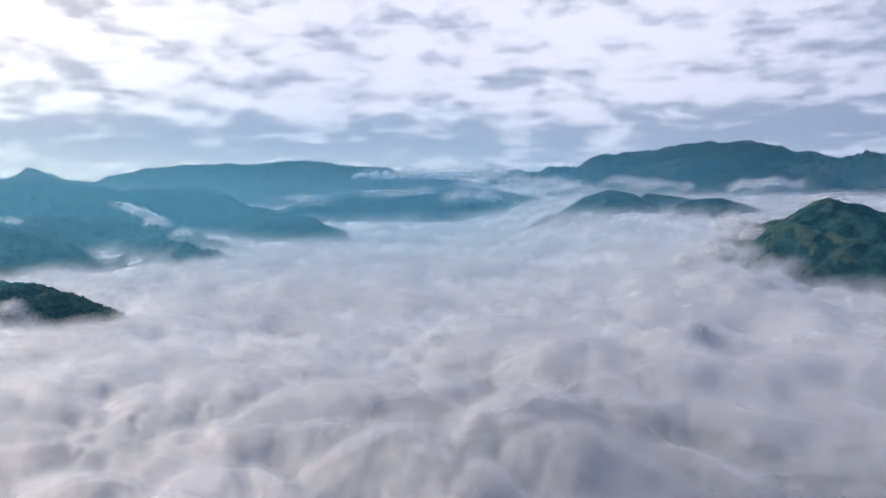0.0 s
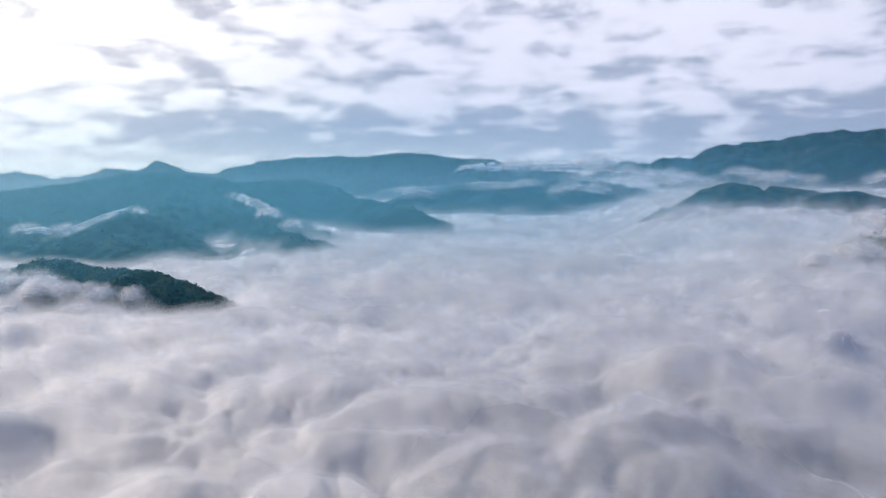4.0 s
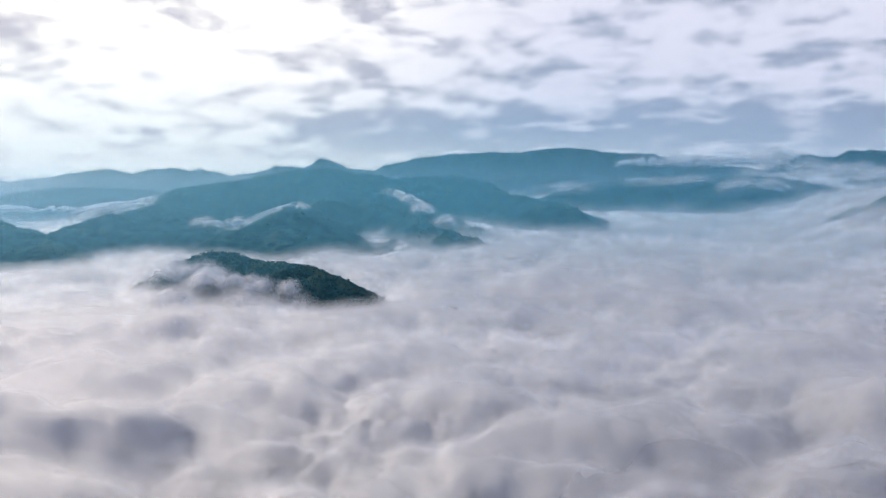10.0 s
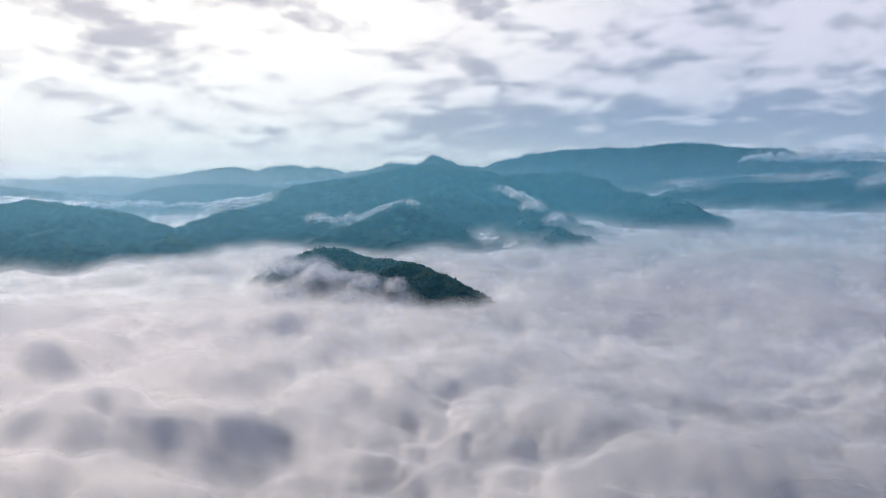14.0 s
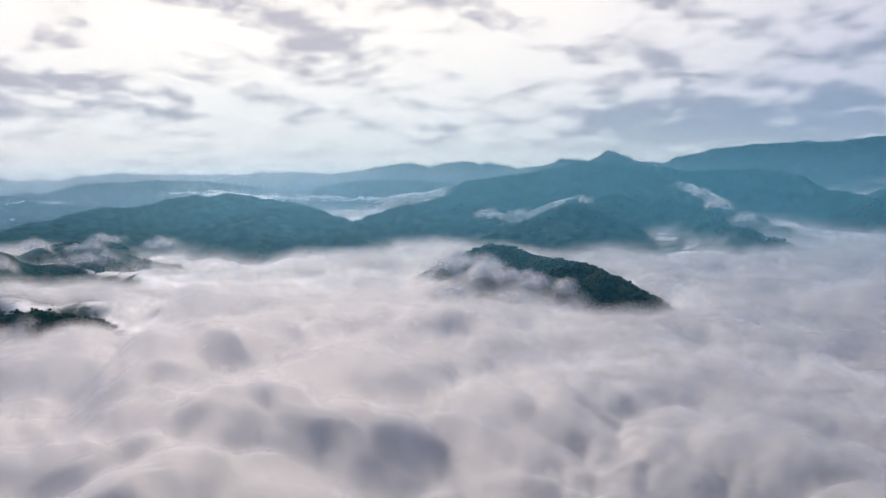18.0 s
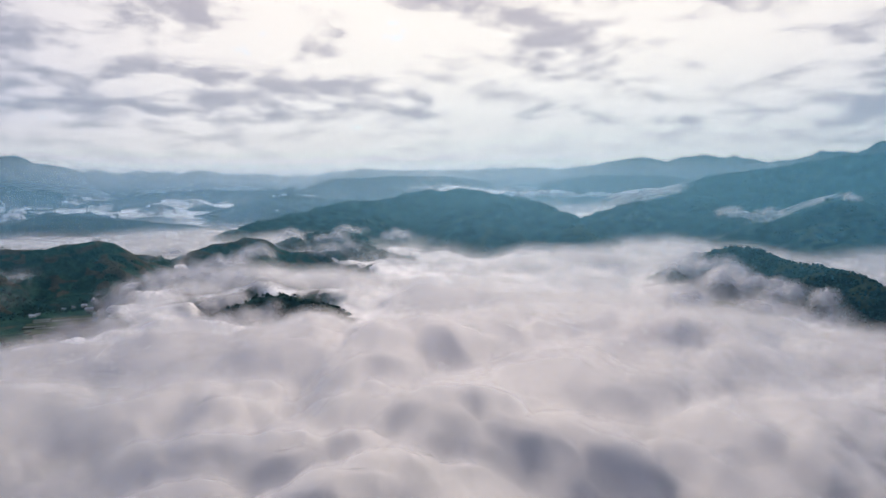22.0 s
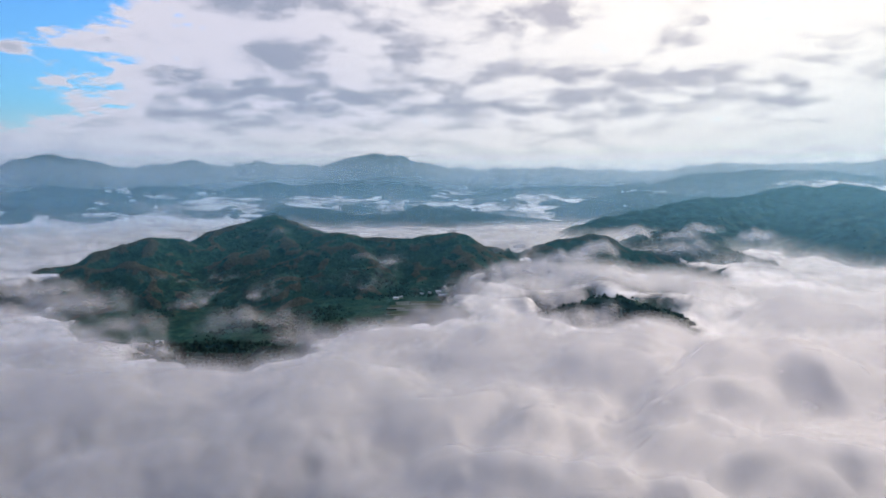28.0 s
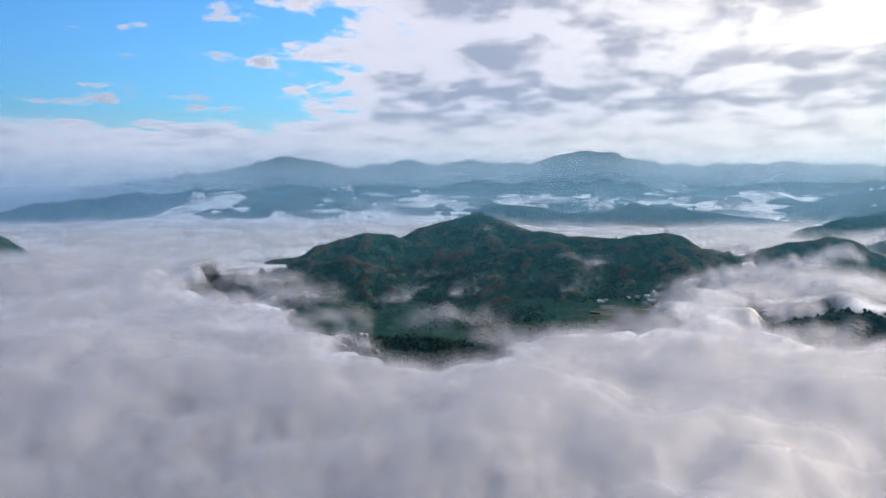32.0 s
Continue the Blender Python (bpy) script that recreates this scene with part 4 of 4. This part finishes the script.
def mist_puff(x, y, z, wide, deep, high, turn, seed, mat, most=0.95):
    """A lumpy head of mist, flat below, ragged at its rim."""
    n = 40
    u, v = np.meshgrid(np.linspace(-1, 1, n), np.linspace(-1, 1, n), indexing="ij")
    a, b = u * np.sqrt(1 - 0.5 * v * v), v * np.sqrt(1 - 0.5 * u * u)
    d = np.hypot(a, b)
    ca, sa = math.cos(math.radians(turn)), math.sin(math.radians(turn))
    px, py = wide * a, deep * b
    lump = 0.30 + 0.9 * puffs(px + seed * 37, py, 0.55 * min(wide, deep), seed) + 0.35 * puffs(px, py + seed * 11, 0.22 * min(wide, deep), seed + 5)
    top = np.sqrt(np.maximum(0, 1 - d ** 2.4)) * lump
    me = grid_mesh("mist_puff", x + ca * px - sa * py, y + sa * px + ca * py, z + high * top - 0.25 * high * d ** 2)
    weight(me, "fog_amount", 1.25 - 1.25 * d ** 3 + 0.3 * fbm(px, py, 0.4 * wide, 3, seed))
    weight(me, "fog_most", np.full_like(d, most))
    me.materials.append(mat)
    tagged(new("mist_puff", me), "bright puff of white mist clinging to the land", "mist", "mist puffs", "stuff")


def mist_bank(x, y, z, wide, deep, high, turn, seed, most=0.5, skins=5, mat=SHRED):
    """A soft ragged heap of mist: skins one within another, thinnest outside."""
    n = 26
    u, v = np.meshgrid(np.linspace(-1, 1, n), np.linspace(-1, 1, n), indexing="ij")
    a, b = u * np.sqrt(1 - 0.5 * v * v), v * np.sqrt(1 - 0.5 * u * u)
    d = np.hypot(a, b)
    ca, sa = math.cos(math.radians(turn)), math.sin(math.radians(turn))
    for i in range(skins):
        grow = 0.72 + 0.40 * i / (skins - 1)
        px, py = wide * grow * a, deep * grow * b
        lump = 0.45 + 0.75 * puffs(px + seed * 37, py, 0.6 * min(wide, deep), seed) + 0.4 * puffs(px, py + seed * 11, 0.25 * min(wide, deep), seed + 5)
        top = np.sqrt(np.maximum(0, 1 - d ** 2.2)) * lump * grow
        me = grid_mesh("mist_bank", x + ca * px - sa * py, y + sa * px + ca * py, z + high * top - 0.2 * high * d ** 2)
        weight(me, "fog_amount", 0.85 - 0.85 * d ** 2.5 - 0.08 * i + 0.4 * fbm(px + 91 * seed, py, 0.5 * deep, 3, seed))
        weight(me, "fog_most", np.full_like(d, most * (1 - 0.75 * i / (skins - 1))))
        me.materials.append(mat)
        tagged(new("mist_bank", me), "soft ragged heap of white mist over the land", "mist", "mist banks", "stuff")


def puff_row(line, count, size, seed, mat, most=0.95):
    """Puffs of uneven size strung along a line of places."""
    rng = np.random.default_rng(seed)
    pts = np.array(line, float)
    d = np.concatenate([[0], np.cumsum(np.hypot(*np.diff(pts[:, :2], axis=0).T))])
    turn = math.degrees(math.atan2(pts[-1, 1] - pts[0, 1], pts[-1, 0] - pts[0, 0]))
    for i in range(count):
        s = d[-1] * (i + rng.uniform(0.1, 0.9)) / count
        x, y, z = (np.interp(s, d, pts[:, c]) for c in range(3))
        k = size * rng.uniform(0.5, 1.3)
        mist_puff(x + rng.normal(0, 0.2 * size), y + rng.normal(0, 0.2 * size), z, k * rng.uniform(1.0, 2.4), k * 0.8, k * rng.uniform(0.28, 0.5), turn, seed + i, mat, most)


def shred(line, width, rise, seed, amount=0.75, most=0.6, sheets=4):
    """A shred of mist along a line of places, thin at its rim, in a few soft sheets one over another."""
    pts = np.array(line, float)
    d = np.concatenate([[0], np.cumsum(np.hypot(*np.diff(pts[:, :2], axis=0).T))])
    n, m = max(12, int(d[-1] / 8)), 15
    s = np.linspace(0, d[-1], n)
    p = np.stack([np.interp(s, d, pts[:, i]) for i in range(3)], 1)
    t = np.gradient(p[:, :2], axis=0)
    t /= np.linalg.norm(t, axis=1)[:, None] + 1e-9
    v = np.linspace(-1, 1, m)
    for i in range(sheets):
        w = width * (1 - 0.16 * i) * (1 + 0.35 * fbm(s, s * 0 + seed, 60.0, 2, seed))
        x = p[:, :1] - t[:, 1:] * w[:, None] * v
        y = p[:, 1:2] + t[:, :1] * w[:, None] * v
        z = p[:, 2:] + rise * (0.15 + 0.55 * i) * (1 - 0.8 * v ** 2) + 0.3 * rise * fbm(x, y, 40.0, 3, seed + i) - 0.25 * rise
        rim = (1 - v ** 2) ** 1.5 * np.minimum(1, 3 * np.minimum(s, d[-1] - s) / d[-1])[:, None]
        me = grid_mesh("mist_shred", x, y, z)
        weight(me, "fog_amount", amount * rim * 1.15 - 0.12 + 0.25 * fbm(x, y, 50.0, 3, seed + 9))
        weight(me, "fog_most", 0.62 * most * rim)
        me.materials.append(FAR_SHRED if math.hypot(p[0, 0], p[0, 1]) > 2300 else SHRED)
        tagged(new("mist_shred", me), "thin shred of white mist clinging to the slope", "mist", "mist shreds", "stuff")


shred([(-1255, 2560, 200), (-1097, 2440, 186), (-957, 2270, 164), (-824, 2115, 131), (-700, 2000, 112)], 42, 12, 601, 0.95, 1.15)
shred([(-1070, 1860, 150), (-1133, 1822, 156), (-1185, 1780, 136), (-1225, 1725, 108), (-1270, 1659, 78)], 17, 8, 602, 0.95, 1.15)
shred([(-1790, 2089, 190), (-1730, 1879, 152), (-1705, 1689, 136), (-1690, 1552, 112), (-1640, 1430, 84)], 60, 16, 603, 0.95, 1.15)
shred([(-1390, 1680, 92), (-1305, 1700, 106), (-1240, 1700, 90)], 26, 9, 604, 0.95, 1.15)
shred([(-1860, -250, 78), (-1760, -165, 86), (-1660, -95, 76), (-1560, -20, 74)], 34, 10, 606, 0.7, 0.22)
shred([(-1630, -215, 52), (-1645, -170, 68), (-1640, -120, 62)], 20, 7, 607, 0.7, 0.45)
shred([(-1400, 8, 38), (-1388, 49, 46), (-1370, 90, 40)], 18, 6, 608, 0.7, 0.4)
shred([(640, 1440, 158), (700, 1370, 186), (740, 1310, 196), (790, 1240, 186)], 32, 12, 611, 0.8, 0.6)
shred([(-560, 3020, 215), (-300, 3050, 225), (-80, 3080, 228), (150, 3100, 226)], 60, 16, 612, 0.75, 0.6)
shred([(-700, 2880, 175), (-520, 2950, 190), (-380, 2990, 190)], 50, 14, 613, 0.8, 0.6)
puff_row([(-600, 4560, 330), (-200, 4560, 340), (250, 4540, 335)], 6, 110, 712, FAR_SHRED)
puff_row([(-2900, 1650, 80), (-2700, 2050, 110), (-2300, 2500, 120), (-1900, 2900, 140)], 12, 70, 720, FAR_SHRED)
rng_bank = np.random.default_rng(88)
# ragged heaps along the clearing's rim, and thinner ones drifting inside it
for i in range(26):
    k = i / 25 * 9.4
    (ax, ay), (bx, by) = RIM[int(k)], RIM[int(k) + 1]
    f = k - int(k)
    size = rng_bank.uniform(28, 62)
    mist_bank(ax + f * (bx - ax) + rng_bank.normal(-25, 22), ay + f * (by - ay) + rng_bank.normal(0, 22), rng_bank.uniform(-6, 10), size * rng_bank.uniform(1.0, 1.7), size * 0.8, size * rng_bank.uniform(0.35, 0.6), rng_bank.uniform(40, 130), 900 + i, rng_bank.uniform(0.18, 0.36))
for i, (x, y, z, size, most) in enumerate(((-960, -210, -8, 60, 0.22), (-1010, -60, -12, 70, 0.18), (-900, 30, -10, 60, 0.20), (-1080, -330, -10, 80, 0.30), (-1180, -440, -5, 80, 0.30), (-1250, 330, 22, 60, 0.40), (-1330, 400, 30, 60, 0.40), (-1120, 300, 12, 55, 0.45), (-1400, 470, 36, 60, 0.40), (-1180, 420, 18, 60, 0.35), (-1050, 350, 14, 50, 0.40), (-1480, 330, 40, 45, 0.3),
                                        (-770, 1020, 44, 60, 0.60), (-700, 1000, 46, 42, 0.55), (-840, 1060, 48, 55, 0.50), (-610, 1000, 40, 40, 0.45), (-930, 1110, 52, 50, 0.45), (-740, 960, 44, 55, 0.55), (-660, 980, 40, 45, 0.5), (-860, 1010, 42, 60, 0.5), (-700, 850, 34, 55, 0.4), (-620, 880, 34, 50, 0.35),
                                        (-840, 345, 26, 55, 0.30), (-862, 300, 22, 55, 0.35), (-815, 400, 24, 50, 0.35), (-1760, 640, 40, 55, 0.35), (-1690, 720, 40, 50, 0.35), (-1840, 820, 40, 60, 0.4), (-1700, 900, 34, 60, 0.35), (-1560, 700, 24, 60, 0.3), (560, 1330, 108, 70, 0.5), (500, 1240, 88, 70, 0.5), (600, 1420, 130, 70, 0.5), (420, 1220, 74, 60, 0.4), (-1180, 1830, 118, 55, 0.6), (-1260, 1740, 92, 55, 0.6), (-1120, 1850, 140, 45, 0.5), (-1400, 1760, 90, 60, 0.5), (-840, 2080, 128, 60, 0.55), (-960, 2230, 160, 50, 0.5), (-720, 1960, 100, 60, 0.5))):
    mist_bank(x, y, z, size * 1.5, size * 0.8, size * 0.42, rng_bank.uniform(60, 130), 940 + i, most)
# broad banks between the high ranges, and a cap on the summit
for i, (x, y, z, size, most) in enumerate(((520, 2750, 214, 120, 0.30), (840, 2720, 222, 130, 0.32), (1180, 2560, 220, 130, 0.32), (480, 3150, 246, 130, 0.35), (820, 3080, 250, 120, 0.30), (300, 3420, 262, 150, 0.40), (250, 4600, 330, 200, 0.45), (-250, 4600, 330, 200, 0.45), (-600, 3080, 190, 110, 0.35), (-150, 3050, 205, 120, 0.35), (150, 2900, 190, 120, 0.4))):
    mist_bank(x, y, z, size * 1.9, size * 0.8, size * 0.34, rng_bank.uniform(-20, 20), 980 + i, most, 5, FAR_SHRED)
rng_far = np.random.default_rng(66)
for i in range(64):
    a, r = math.radians(rng_far.uniform(58, 126)), rng_far.uniform(3300, 4180)
    x, y = -80 - r * math.sin(a), 150 + r * math.cos(a)
    z = rng_far.uniform(10, 60) + 70 * (r - 3300) / 880 * rng_far.uniform(0.3, 1)
    k = 7 + 34 * rng_far.uniform(0, 1) ** 3
    mist_puff(x, y, z, k * rng_far.uniform(0.8, 2.4), k * 0.8, k * rng_far.uniform(0.4, 1.1), 90 + math.degrees(a) - 90 + rng_far.uniform(-20, 20), 730 + i, FAR_SHRED)

# ---------------------------------------------------------------- haze between the ranges


def haze_curtain(radius, amount, mat, seed):
    """A thin veil of air all round; the nearer ones are denser over the main valley than before the near hill."""
    a = np.linspace(0, 2 * math.pi, 181)
    h = np.linspace(-40, 700, 13)
    hh, aa = np.meshgrid(h, a, indexing="ij")
    rr = radius * (1 + 0.004 * fbm(aa * 3, hh * 0 + seed, 1.0, 3, seed))
    me = grid_mesh("haze", -80 - rr * np.sin(aa), 150 + rr * np.cos(aa), hh)
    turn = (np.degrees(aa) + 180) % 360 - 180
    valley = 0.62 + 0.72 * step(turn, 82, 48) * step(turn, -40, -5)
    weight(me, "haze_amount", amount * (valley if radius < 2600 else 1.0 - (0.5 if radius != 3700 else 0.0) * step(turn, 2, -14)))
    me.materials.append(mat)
    tagged(new("haze", me), "thin blue haze in the air between the hills", "haze", "haze", "stuff")


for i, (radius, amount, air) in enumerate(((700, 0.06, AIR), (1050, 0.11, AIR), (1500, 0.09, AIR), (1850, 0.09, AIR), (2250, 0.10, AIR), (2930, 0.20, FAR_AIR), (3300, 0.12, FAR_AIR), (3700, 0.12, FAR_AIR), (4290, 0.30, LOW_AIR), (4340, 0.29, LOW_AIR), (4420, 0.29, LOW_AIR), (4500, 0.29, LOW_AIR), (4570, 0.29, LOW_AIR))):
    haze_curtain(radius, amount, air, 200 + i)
